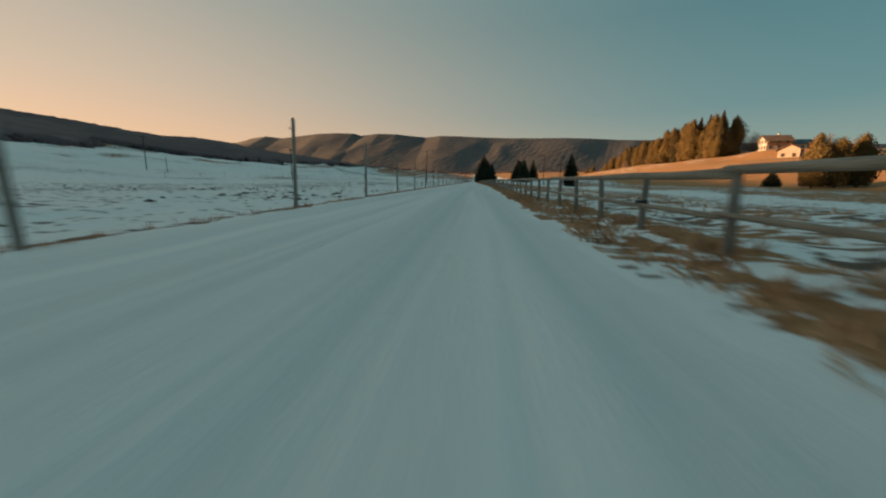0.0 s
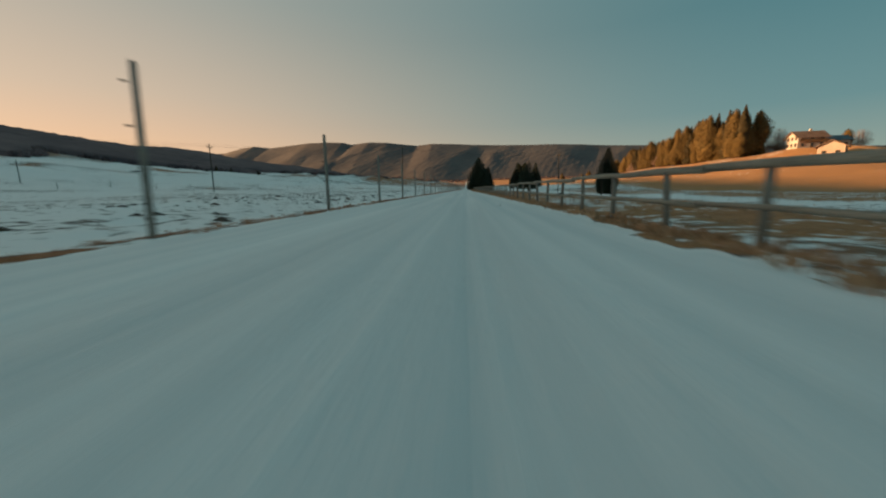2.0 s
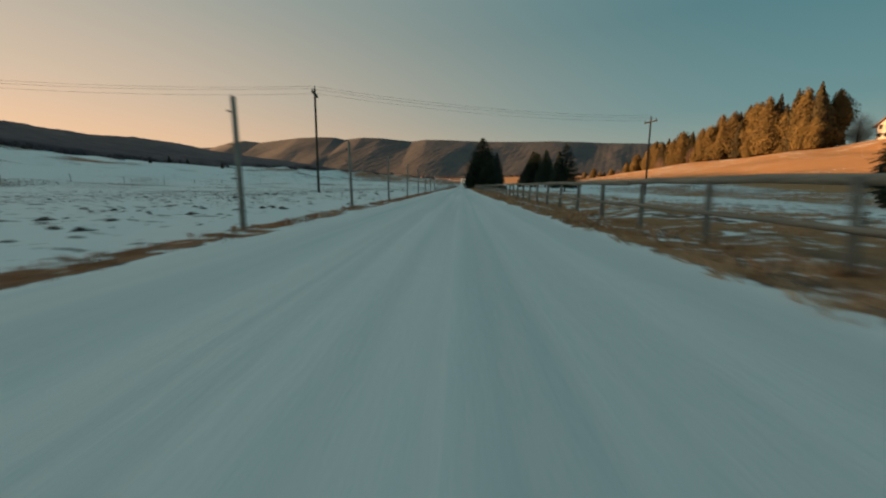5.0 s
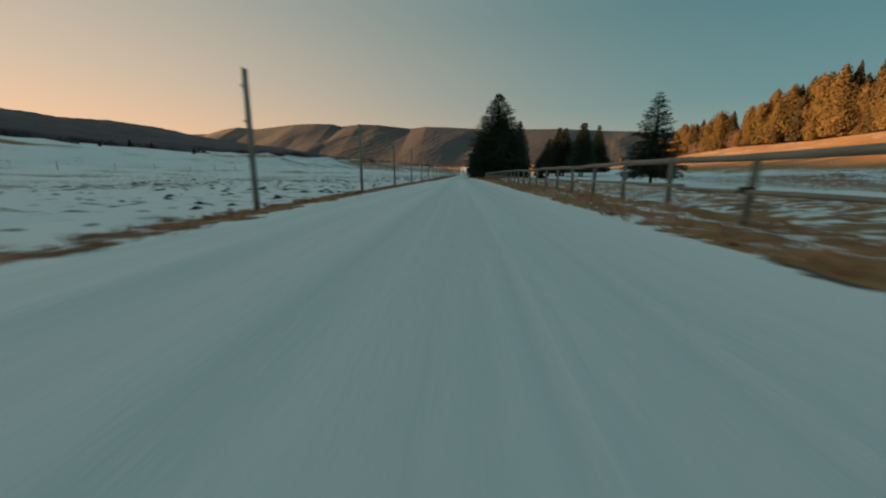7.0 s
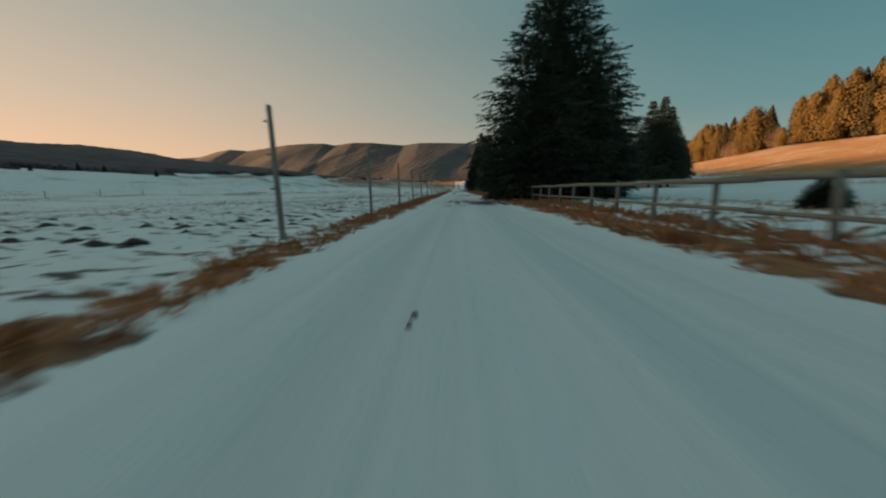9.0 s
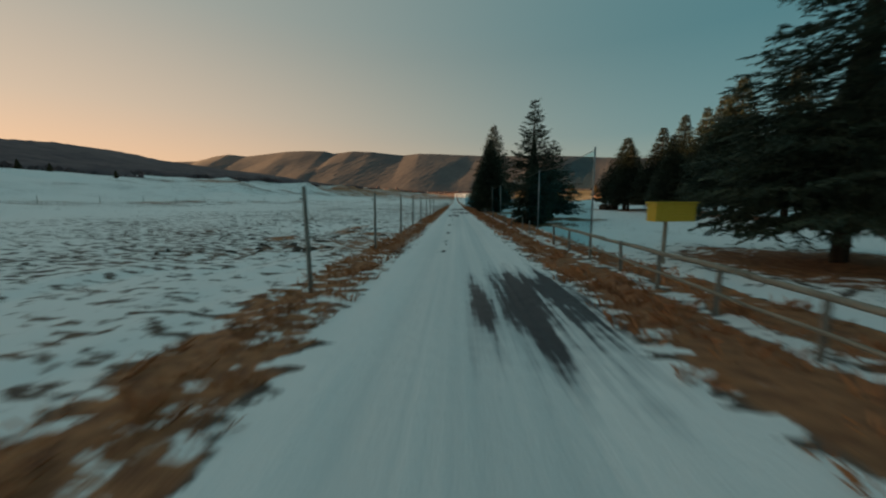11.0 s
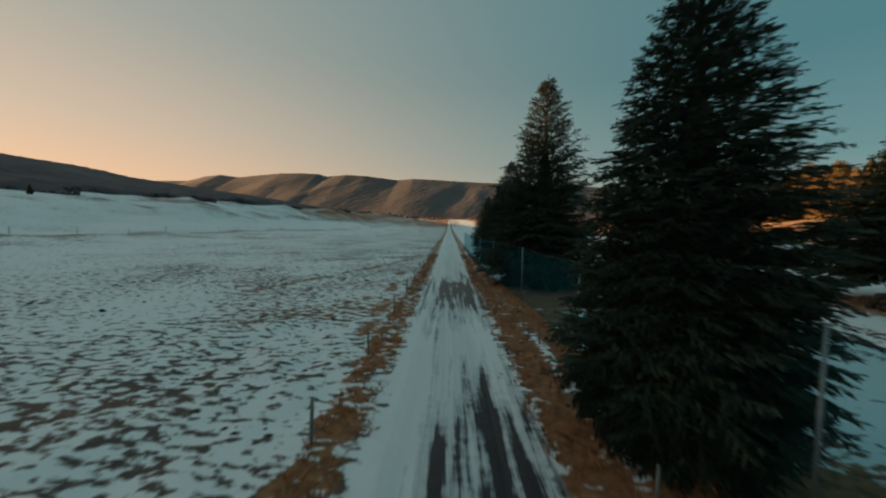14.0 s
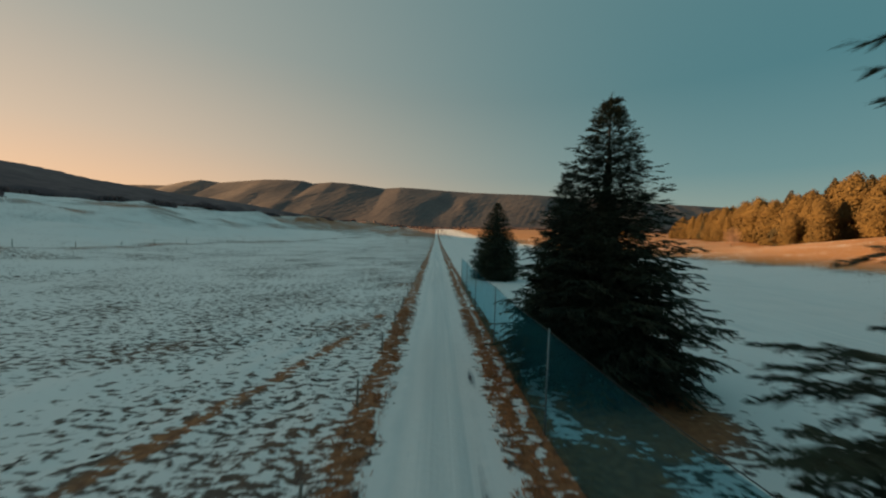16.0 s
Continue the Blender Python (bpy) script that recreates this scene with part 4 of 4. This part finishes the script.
for k in range(-1, 58):
    y = 4.5 * k + POST_SHIFT.get(k, g.uniform(-0.06, 0.06))
    tall = k <= 40
    body, peg = (POSTS[k % 4] if tall else LOWPOSTS[k % 2])
    x = -2.5 - (0.06 if k > 33 else 0)
    base = thing("fence_post", "grey weathered wooden pasture post with black insulators" if tall else "short grey wooden stake in dry grass", "fence post", "posts along the pasture",
                 pose(x, y, gz(x, y), g.uniform(-1.5, 1.5), g.uniform(-2, 2), g.uniform(-40, 40)))
    part("post", body, base)
    for z in ((0.62, 1.02, 1.40) if tall else (0.6,)):
        part("insulator", peg, base, "", pose(-0.03, 0, z))

# a far line of stakes along the ditch
for k in range(34):
    y = 64 + 8.5 * k + g.uniform(-0.4, 0.4)
    x = -58.5 + g.uniform(-0.3, 0.3)
    base = thing("fence_post", "thin dark stake along the far pasture ditch", "fence post", "stakes along the far ditch", pose(x, y, gz(x, y), g.uniform(-3, 3), g.uniform(-3, 3), g.uniform(0, 360)))
    part("post", LOWPOSTS[k % 2][0], base, "", Matrix.Diagonal((1.3, 1.3, 1.45, 1)))

rail_fence = thing("rail_fence", "low weathered wooden fence with round rails beside the track", "fence")


def fence_x(y):
    return float(np.interp(y, [-20, 120, 150, 160], [2.5, 2.5, 2.75, 2.7]))


short_posts = []
for s in range(3):
    g2, b = random.Random(s + 40), Build()
    b.tube([(0, 0, -0.2), (g2.uniform(-0.01, 0.01), 0, 0.28), (g2.uniform(-0.02, 0.02), 0, 0.575)], [0.035, 0.033, 0.03], 8)
    short_posts.append(b.mesh("post", M_WOOD, True))
g = random.Random(8)
# posts whose place is known; the others stand evenly between them
KNOWN = [-4.3, 0.75, 2.05, 8.1, 13.22, 14.47, 19.75, 20.95, 26.4, 27.58, 32.97, 34.21, 39.48, 46.03, 52.54, 55.19, 87.0, 88.27, 93.64, 96.13, 100.16, 101.46, 106.75, 108.03, 113.42, 114.71, 121.4, 150.0, 151.5, 153.0, 154.5]
POST_Y = [KNOWN[0]]
for a, c in zip(KNOWN, KNOWN[1:]):
    n = max(1, round((c - a) / 1.27))
    POST_Y += [a + (c - a) * (q + 1) / n for q in range(n)]
for i, y in enumerate(POST_Y):
    x = fence_x(y)
    part("post", short_posts[i % 3], rail_fence, "", pose(x, y, gz(x, y), g.uniform(-2.5, 2.5), g.uniform(-2.5, 2.5), g.uniform(0, 360)))
rails = []
for s in range(4):
    g2, b = random.Random(s + 60), Build()
    b.tube([(g2.uniform(-0.012, 0.012), q * 3.83 / 5 - 0.04, g2.uniform(-0.014, 0.014)) for q in range(6)], [0.037 - 0.0008 * q + g2.uniform(-0.002, 0.002) for q in range(6)], 9)
    rails.append(b.mesh("rail", M_RAIL, True))
for j in range(-1, 41):
    y = 0.83 + 3.75 * j
    for name, z, dx, sc in (("top_rail", 0.565, 0.0, 1.0), ("lower_rail", 0.27, -0.05, 0.62)):
        x0, x1 = fence_x(y) + dx, fence_x(y + 3.75) + dx
        part(name, rails[(j + (z > 0.5)) % 4], rail_fence, "", pose(x0, y, z + g.uniform(-0.005, 0.005) + 0.5 * (gz(x0, y) + gz(x1, y + 3.75)), 0.5 * g.uniform(-1, 1), 0, -math.degrees(math.atan2(x1 - x0, 3.75))) @ Matrix.Diagonal((sc, 1, sc, 1)))
bracket = Build().box((-0.05, -0.045, -0.025), (0.045, 0.045, 0.025)).mesh("bracket", M_PLASTIC)
for i in (5, 10, 15, 16, 21, 28, 43, 69, 76, 90):
    y = POST_Y[i]
    part("bracket", bracket, rail_fence, "dark strap holding the lower rail", pose(fence_x(y) - 0.02, y, 0.29))

# thin stakes along the verge past the rail fence
stake_meshes = []
for s in range(3):
    g2, b = random.Random(s + 80), Build()
    b.tube([(0, 0, -0.15), (g2.uniform(-0.03, 0.03), g2.uniform(-0.03, 0.03), 0.56)], [0.030, 0.024], 6)
    stake_meshes.append(b.mesh("stake", M_WOOD, True))
for i in range(18):
    y = 157.6 + 2.15 * i
    x = 2.62 + 0.12 * math.sin(i * 1.9)
    st = tagged(new("wooden_stake", stake_meshes[i % 3]), "thin grey wooden stake in the dry verge", "stake", "stakes along the verge")
    st.matrix_basis = pose(x, y, gz(x, y), g.uniform(-5, 5), g.uniform(-6, 6), g.uniform(0, 360))

# ---- tall net on steel poles ----
net = thing("net_fence", "tall teal safety net strung on thin steel poles", "net fence")
pole_me = Build().tube([(0, 0, -0.3), (0, 0, 1.4), (0, 0, 2.72)], [0.026, 0.025, 0.022], 8).mesh("pole", M_METAL, True)
poles = [(3.37, 153.2), (3.55, 160.3), (3.65, 167.9), (3.66, 175.3), (3.66, 182.5), (3.64, 189.55), (3.4, 196.7), (2.8, 203.4), (2.42, 210.0), (2.35, 217.5), (2.3, 225.0), (2.3, 232.0), (2.3, 238.0)]
for x, y in poles:
    part("pole", pole_me, net, "", pose(x, y, gz(x, y), g.uniform(-0.6, 0.6), g.uniform(-0.9, 0.1), 0))
for (x0, y0), (x1, y1) in zip(poles, poles[1:]):
    b = Build()
    n, mrows = 10, 5
    for r_ in range(mrows + 1):
        for c in range(n + 1):
            t, q = c / n, r_ / mrows
            sag = 0.10 * math.sin(math.pi * t) * q
            bow = 0.07 * math.sin(math.pi * t) * math.sin(math.pi * q * 0.8 + 0.3)
            b.v.append((x0 + (x1 - x0) * t + bow, y0 + (y1 - y0) * t, 0.05 + 2.6 * q - sag))
    for r_ in range(mrows):
        for c in range(n):
            a = r_ * (n + 1) + c
            b.f.append((a, a + 1, a + n + 2, a + n + 1))
    part("net_panel", b.mesh("net_panel", M_NET if y0 > 203 else M_NET_NEAR if y0 > 189 else M_NET_FINE, True), net, "see-through teal mesh" if y0 > 189 else "fine dark mesh")
    part("top_cord", Build().tube([(x0, y0, 2.66), ((x0 + x1) / 2 + 0.03, (y0 + y1) / 2, 2.57), (x1, y1, 2.66)], [0.008] * 3, 5).mesh("top_cord", M_PLASTIC), net)

# ---- power line across the valley ----
pole_b = Build().tube([(0, 0, -0.5), (0, 0, 3), (0, 0, 6), (0, 0, 8.2)], [0.10, 0.095, 0.085, 0.075], 10).mesh("pole", M_POLE, True)
arm_b = Build().box((-0.06, -0.95, -0.06), (0.06, 0.95, 0.06)).mesh("crossarm", M_POLE)
cup = Build().tube([(0, 0, 0), (0, 0, 0.10), (0, 0, 0.12), (0, 0, 0.2)], [0.03, 0.05, 0.035, 0.03], 8).mesh("insulator", M_PLASTIC, True)
line = [(-78, 80), (-45, 86.5), (-11.7, 92.8), (20.4, 104.2)]
heads = []
for x, y in line:
    z = gz(x, y)
    up = thing("utility_pole", "dark wooden power pole with a crossarm", "utility pole", "power poles", pose(x, y, z, 0, g.uniform(-1.5, 1.5), 10))
    part("pole", pole_b, up)
    part("crossarm", arm_b, up, "", pose(0, 0, 7.75))
    for q in (-0.8, 0.0, 0.8):
        part("insulator", cup, up, "", pose(0, q, 7.81 if q else 8.18))
    heads.append((x, y, z))
for (x0, y0, z0), (x1, y1, z1) in zip(heads, heads[1:]):
    for q in (-0.8, 0.0, 0.8):
        zz = 8.01 if q else 8.38
        b = Build().tube([(x0 + (x1 - x0) * t, y0 + q + (y1 - y0) * t, z0 + zz + (z1 - z0) * t - 2.4 * t * (1 - t)) for t in [i / 8 for i in range(9)]], [0.007] * 9, 4)
        tagged(new("power_cable", b.mesh("power_cable", M_CABLE)), "thin dark overhead power cable", "cable", "overhead cables")
tagged(new("thin_mast", Build().tube([(-70, 77, gz(-70, 77) - 0.3), (-70, 77, 5.6)], [0.07, 0.05], 8).mesh("thin_mast", M_POLE)), "thin bare wooden mast in the field", "pole")

# low T-shaped posts in the meadow beyond the rail fence
t_arm = Build().box((-0.62, -0.04, -0.04), (0.62, 0.04, 0.04)).mesh("crossbar", M_POLE)
t_stem = Build().tube([(0, 0, -0.2), (0.01, 0, 2.0), (0, 0, 4.2)], [0.07, 0.065, 0.055], 8).mesh("stem", M_POLE, True)
tp = thing("t_post", "grey wooden T-shaped post in the snowy meadow", "post", "", pose(17.1, 69.7, gz(17.1, 69.7), 1, -1, 12))
part("stem", t_stem, tp)
part("crossbar", t_arm, tp, "", pose(0, 0, 4.1))

# ---- house and barn on the hill ----


def building(name, label, x, y, turn, w, d, h, ridge, storeys, cols, balcony, roof=None, plaster=None):
    z = min(gz(x + a, y + c) for a in (-w / 2, w / 2) for c in (-d / 2, d / 2)) - 0.1
    hs = thing(name, label, "house" if balcony else "barn", "", pose(x, y, z, 0, 0, turn))
    b = Build().box((-w / 2, -d / 2, 0), (w / 2, d / 2, h))
    s = len(b.v)
    b.v += [(-w / 2, -d / 2, h), (-w / 2, d / 2, h), (-w / 2, 0, ridge - 0.15), (w / 2, -d / 2, h), (w / 2, d / 2, h), (w / 2, 0, ridge - 0.15)]
    b.f += [(s, s + 1, s + 2), (s + 4, s + 3, s + 5)]
    part("wall", b.mesh("wall", plaster or M_WALL), hs)
    rb, o, th = Build(), 0.9, 0.22
    slope = (ridge - h) / (d / 2)
    for sgn in (-1, 1):
        s, ye, ze = len(rb.v), sgn * (d / 2 + o), h - o * slope
        rb.v += [(xx, yy, zz + q) for q in (0, th) for xx, yy, zz in ((-w / 2 - o, 0, ridge), (w / 2 + o, 0, ridge), (w / 2 + o, ye, ze), (-w / 2 - o, ye, ze))]
        rb.f += [tuple(s + i for i in q) for q in ((3, 2, 1, 0), (4, 5, 6, 7), (0, 1, 5, 4), (1, 2, 6, 5), (2, 3, 7, 6), (3, 0, 4, 7))]
    part("roof", rb.mesh("roof", roof or M_ROOF), hs)
    pane = Build().box((-0.5, -0.03, -0.65), (0.5, 0.03, 0.65)).mesh("pane", M_GLASS)
    fb = Build()
    for lo, hi in (((-0.62, -0.05, -0.77), (-0.5, 0.05, 0.77)), ((0.5, -0.05, -0.77), (0.62, 0.05, 0.77)), ((-0.5, -0.05, 0.65), (0.5, 0.05, 0.77)), ((-0.5, -0.05, -0.77), (0.5, 0.05, -0.65))):
        fb.box(lo, hi)
    frame_me = fb.mesh("frame", M_PLANK)
    for st in range(storeys):
        for c in range(cols):
            wx, wz = -w / 2 + (c + 0.5) * w / cols, 1.6 + 2.8 * st
            for m in (pose(wx, -d / 2 - 0.04, wz), pose(-w / 2 - 0.04, -d / 2 + (c + 0.5) * d / cols, wz, 0, 0, 90)):
                win = part("window", frame_me, hs, "brown-framed window", m)
                part("pane", pane, win)
    if balcony:
        bb = Build().box((-w / 2, -d / 2 - 1.3, 2.75), (w / 2, -d / 2, 2.9))
        part("balcony", bb.mesh("balcony", M_PLANK), hs, "brown wooden balcony")
        bal = Build()
        for i in range(30):
            xx = -w / 2 + (i + 0.3) * w / 30
            bal.box((xx, -d / 2 - 1.3, 2.9), (xx + 0.3, -d / 2 - 1.24, 3.75))
        bal.box((-w / 2, -d / 2 - 1.34, 3.75), (w / 2, -d / 2 - 1.2, 3.85))
        part("railing", bal.mesh("railing", M_PLANK), hs)
        part("chimney", Build().box((1.5, 1.0, ridge - 1.2), (2.3, 1.8, ridge + 1.2)).mesh("chimney", M_WALL), hs)
    part("door", Build().box((-0.6, -d / 2 - 0.06, 0), (0.6, -d / 2 + 0.02, 2.1)).mesh("door", M_PLANK), hs)
    return hs


building("house", "white two-storey farmhouse with a brown roof on the hill", 149.5, 196.5, -9, 10.5, 7.2, 5.0, 7.5, 2, 3, True)
building("house", "low white house with a dark roof beside trees", 160.0, 196.0, -9, 8, 6.5, 3.6, 5.4, 1, 3, False, M_ROOF_BLUE)
building("barn", "small pinkish barn with a brown roof on the hillside", 139.5, 173.5, 42, 8, 7.2, 4.0, 6.1, 1, 2, False, None, M_WALL_PINK)

# ---- small things by the track ----
box = thing("yellow_box", "yellow ribbed plastic box on a pale post by the fence", "box", "", pose(4.12, 150.9, gz(4.12, 150.9), 0, 0, 6))
part("shell", Build().box((-0.42, -0.14, 0.88), (0.42, 0.14, 1.24)).mesh("shell", M_YELLOW), box)
rib = Build().box((-0.43, -0.15, -0.017), (0.43, 0.15, 0.018)).mesh("rib", M_YELLOW)
for q in range(5):
    part("rib", rib, box, "", pose(0, 0, 0.917 + 0.068 * q))
part("lid", Build().box((-0.45, -0.17, 1.244), (0.45, 0.17, 1.28)).mesh("lid", M_YELLOW), box)
part("post", Build().tube([(-0.1, 0, -0.2), (-0.1, 0, 0.88)], [0.045, 0.04], 8).mesh("post", M_RAIL), box)
logs = thing("log_pile", "two low stacks of dark logs under the spruces", "log pile", "", pose(21.9, 196.4, gz(21.9, 196.4), 0, 0, 4))
gl = random.Random(71)
for cx in (-0.62, 0.68):
    for row_, n in enumerate((4, 3, 2)):
        for i in range(n):
            yy, zz, half = (i - (n - 1) / 2) * 0.33, 0.15 + 0.27 * row_, gl.uniform(0.42, 0.52)
            log_me = Build().tube([(-half, 0, 0), (0, gl.uniform(-0.02, 0.02), 0.01), (half, 0, 0)], [0.165, 0.16, gl.uniform(0.14, 0.16)], 9).mesh("log", M_BARK, True)
            part("log", log_me, logs, "", pose(cx + gl.uniform(-0.06, 0.06), yy, zz))

# ---- loose stuff: clods, stones and dry grass ----
g = random.Random(17)
b = Build()
for i in range(4200):
    y = g.uniform(-4, 232)
    x = -2.9 - abs(g.gauss(0, 1)) * 9 - (0.2 if y < 120 else 0.4)
    if math.sin(x * 0.35 + 2 * math.sin(y * 0.11)) + math.sin(y * 0.21 + x * 0.2) < -0.1:
        continue
    s = g.uniform(0.035, 0.11) * (1.5 if g.random() < 0.06 else 1)
    b.lump((x, y, gz(x, y)), (s * g.uniform(0.9, 2.0), s, s * g.uniform(0.3, 0.6)), g, 2, 6)
# rows of molehills
for cx, cy in ((-8.6, 95.3), (-11.5, 94.6), (-12.2, 96.7), (-10, 92), (-8.5, 89.6), (-6.9, 48.1), (-7.6, 47.4), (-14, 44.1), (-10.8, 34.7), (-8.2, 34.2), (-4.2, 116.2), (-5.2, 118.5), (-5.6, 122.8), (-6.0, 124.0), (-9.8, 125.4), (-4.8, 153.1), (-5.4, 154.2), (-5.0, 158.4), (-5.0, 113.5), (-10.9, 45.5), (-7.9, 7.6), (-4.2, 29), (-7.2, 20), (-9, 24), (-6, 38), (-12, 36), (-5, 70), (-8, 68), (-11, 84), (-6.5, 86.5)):
    for i in range(6):
        x, y, s = cx + g.gauss(0, 1.1), cy + g.gauss(0, 0.9), g.uniform(0.06, 0.15)
        b.lump((x, y, gz(x, y)), (s * 1.5, s, s * 0.5), g, 3, 7)
for x, y in ((-3.87, 116.2), (-3.58, 116.44), (-2.8, 116.0), (-4.94, 118.7), (-5.2, 119.7), (-7.06, 122.3), (-4.63, 121.75), (-4.9, 121.5), (-5.34, 123.6), (-9.78, 125.1), (-8.04, 124.3),
             (-4.78, 154.8), (-4.6, 154.65), (-4.75, 153.15), (-4.3, 152.95), (-4.5, 153.3), (-5.18, 154.0), (-7.6, 155.8), (-4.74, 156.25), (-4.94, 158.65), (-4.9, 160.1)):
    s = g.uniform(0.12, 0.19)
    b.lump((x, y, gz(x, y)), (s * 1.3, s, s * 0.5), g, 3, 8)
tagged(new("earth_clods", b.mesh("earth_clods", M_EARTH)), "dark frozen clods and molehills showing through snow", "clods", kind="stuff")
b = Build()
for x, y, s in ((-0.58, 118.66, 0.05), (-0.57, 118.78, 0.05), (-0.4, 0.85, 0.035), (-0.66, 155.15, 0.08), (-0.62, 155.4, 0.05), (-0.62, 154.25, 0.07), (-0.67, 152.75, 0.08), (-0.64, 152.95, 0.06), (-0.63, 158.1, 0.10), (-0.66, 162.8, 0.12), (-0.6, 163.2, 0.10), (-0.45, 163.4, 0.05),
                (1.22, 154.5, 0.06), (1.28, 154.7, 0.05), (1.25, 153.85, 0.06), (1.3, 153.1, 0.08), (1.31, 152.8, 0.06), (1.28, 152.2, 0.07), (1.24, 156.6, 0.07), (1.2, 156.9, 0.05), (1.22, 157.5, 0.06), (1.26, 158.25, 0.07), (1.3, 158.0, 0.05),
                (-0.5, 167.0, 0.05), (1.75, 17.5, 0.05), (1.6, 92.5, 0.06), (1.45, 19.0, 0.06), (1.35, 33.0, 0.05)):
    b.lump((x, y, gz(x, y)), (s, s * 1.5, s * 0.4), g, 2, 7)
tagged(new("droppings", b.mesh("droppings", M_EARTH)), "small dark clumps lying on the snowy track", "clumps", kind="stuff")


def tufts(spots, rng, lo, hi, blades):
    b = Build()
    for x, y in spots:
        z = gz(x, y) - 0.01
        k = rng.uniform(0.6, 1.3)
        ax, ay = rng.uniform(-0.5, 0.5), rng.uniform(-0.5, 0.5)
        for i in range(int(blades * k)):
            a, L = rng.uniform(0, 6.28), rng.uniform(lo, hi) * k
            bx, by = x + 0.07 * k * math.cos(a), y + 0.07 * k * math.sin(a)
            lean = rng.uniform(0.3, 1.0)
            tx, ty, tz = bx + L * lean * (math.cos(a) * 0.7 + ax), by + L * lean * (math.sin(a) * 0.7 + ay), z + L * rng.uniform(0.25, 0.8)
            w = rng.uniform(0.005, 0.011)
            s = len(b.v)
            b.v += [(bx - w * math.sin(a), by + w * math.cos(a), z), (bx + w * math.sin(a), by - w * math.cos(a), z), ((bx + tx) / 2 + w * 0.6, (by + ty) / 2, z + (tz - z) * 0.75), (tx, ty, tz)]
            b.f += [(s, s + 1, s + 2), (s, s + 2, s + 3)]
    return b


g = random.Random(23)
spots_l, spots_r, spots_f = [], [], []
for i in range(5200):
    y = g.uniform(-4, 225)
    w = float(np.interp(y, *VERGE_L))
    if g.random() < 0.25 + 0.75 * min(1, w):
        spots_l.append((float(np.interp(y, *SNOW_L)) - g.uniform(0.02, 1.0) * w, y))
for i in range(8200):
    y = g.uniform(-4, 225)
    w = float(np.interp(y, *VERGE_R))
    q = g.uniform(0.02, 1.0)
    if 0.48 < q < 0.64 and g.random() < 0.75:
        continue
    spots_r.append((float(np.interp(y, *SNOW_R)) + q * w, y))
for i in range(5200):
    y = g.uniform(0, 130)
    spots_f.append((3.4 + abs(g.gauss(0, 5.5)), y))
tagged(new("dry_grass", tufts([q for q in spots_l if q[1] < 112], g, 0.035, 0.10, 13).mesh("dry_grass", M_STRAW)), "matted dry straw-coloured grass along the pasture fence", "grass", kind="stuff")
tagged(new("dry_grass", tufts([q for q in spots_l if q[1] >= 112], g, 0.06, 0.17, 14).mesh("dry_grass", M_STRAW)), "tousled rusty grass along the pasture stakes", "grass", kind="stuff")
tagged(new("dry_grass", tufts([q for q in spots_r if q[1] < 118], g, 0.05, 0.14, 13).mesh("dry_grass", M_STRAW_PALE)), "bleached dry grass along the rail fence", "grass", kind="stuff")
tagged(new("dry_grass", tufts([q for q in spots_r if q[1] >= 118], g, 0.07, 0.20, 15).mesh("dry_grass", M_STRAW)), "matted brown grass below the net and rail fence", "grass", kind="stuff")
tagged(new("dry_grass", tufts(spots_f, g, 0.05, 0.16, 9).mesh("dry_grass", M_STRAW_PALE)), "scattered dry tufts poking through meadow snow", "grass", kind="stuff")
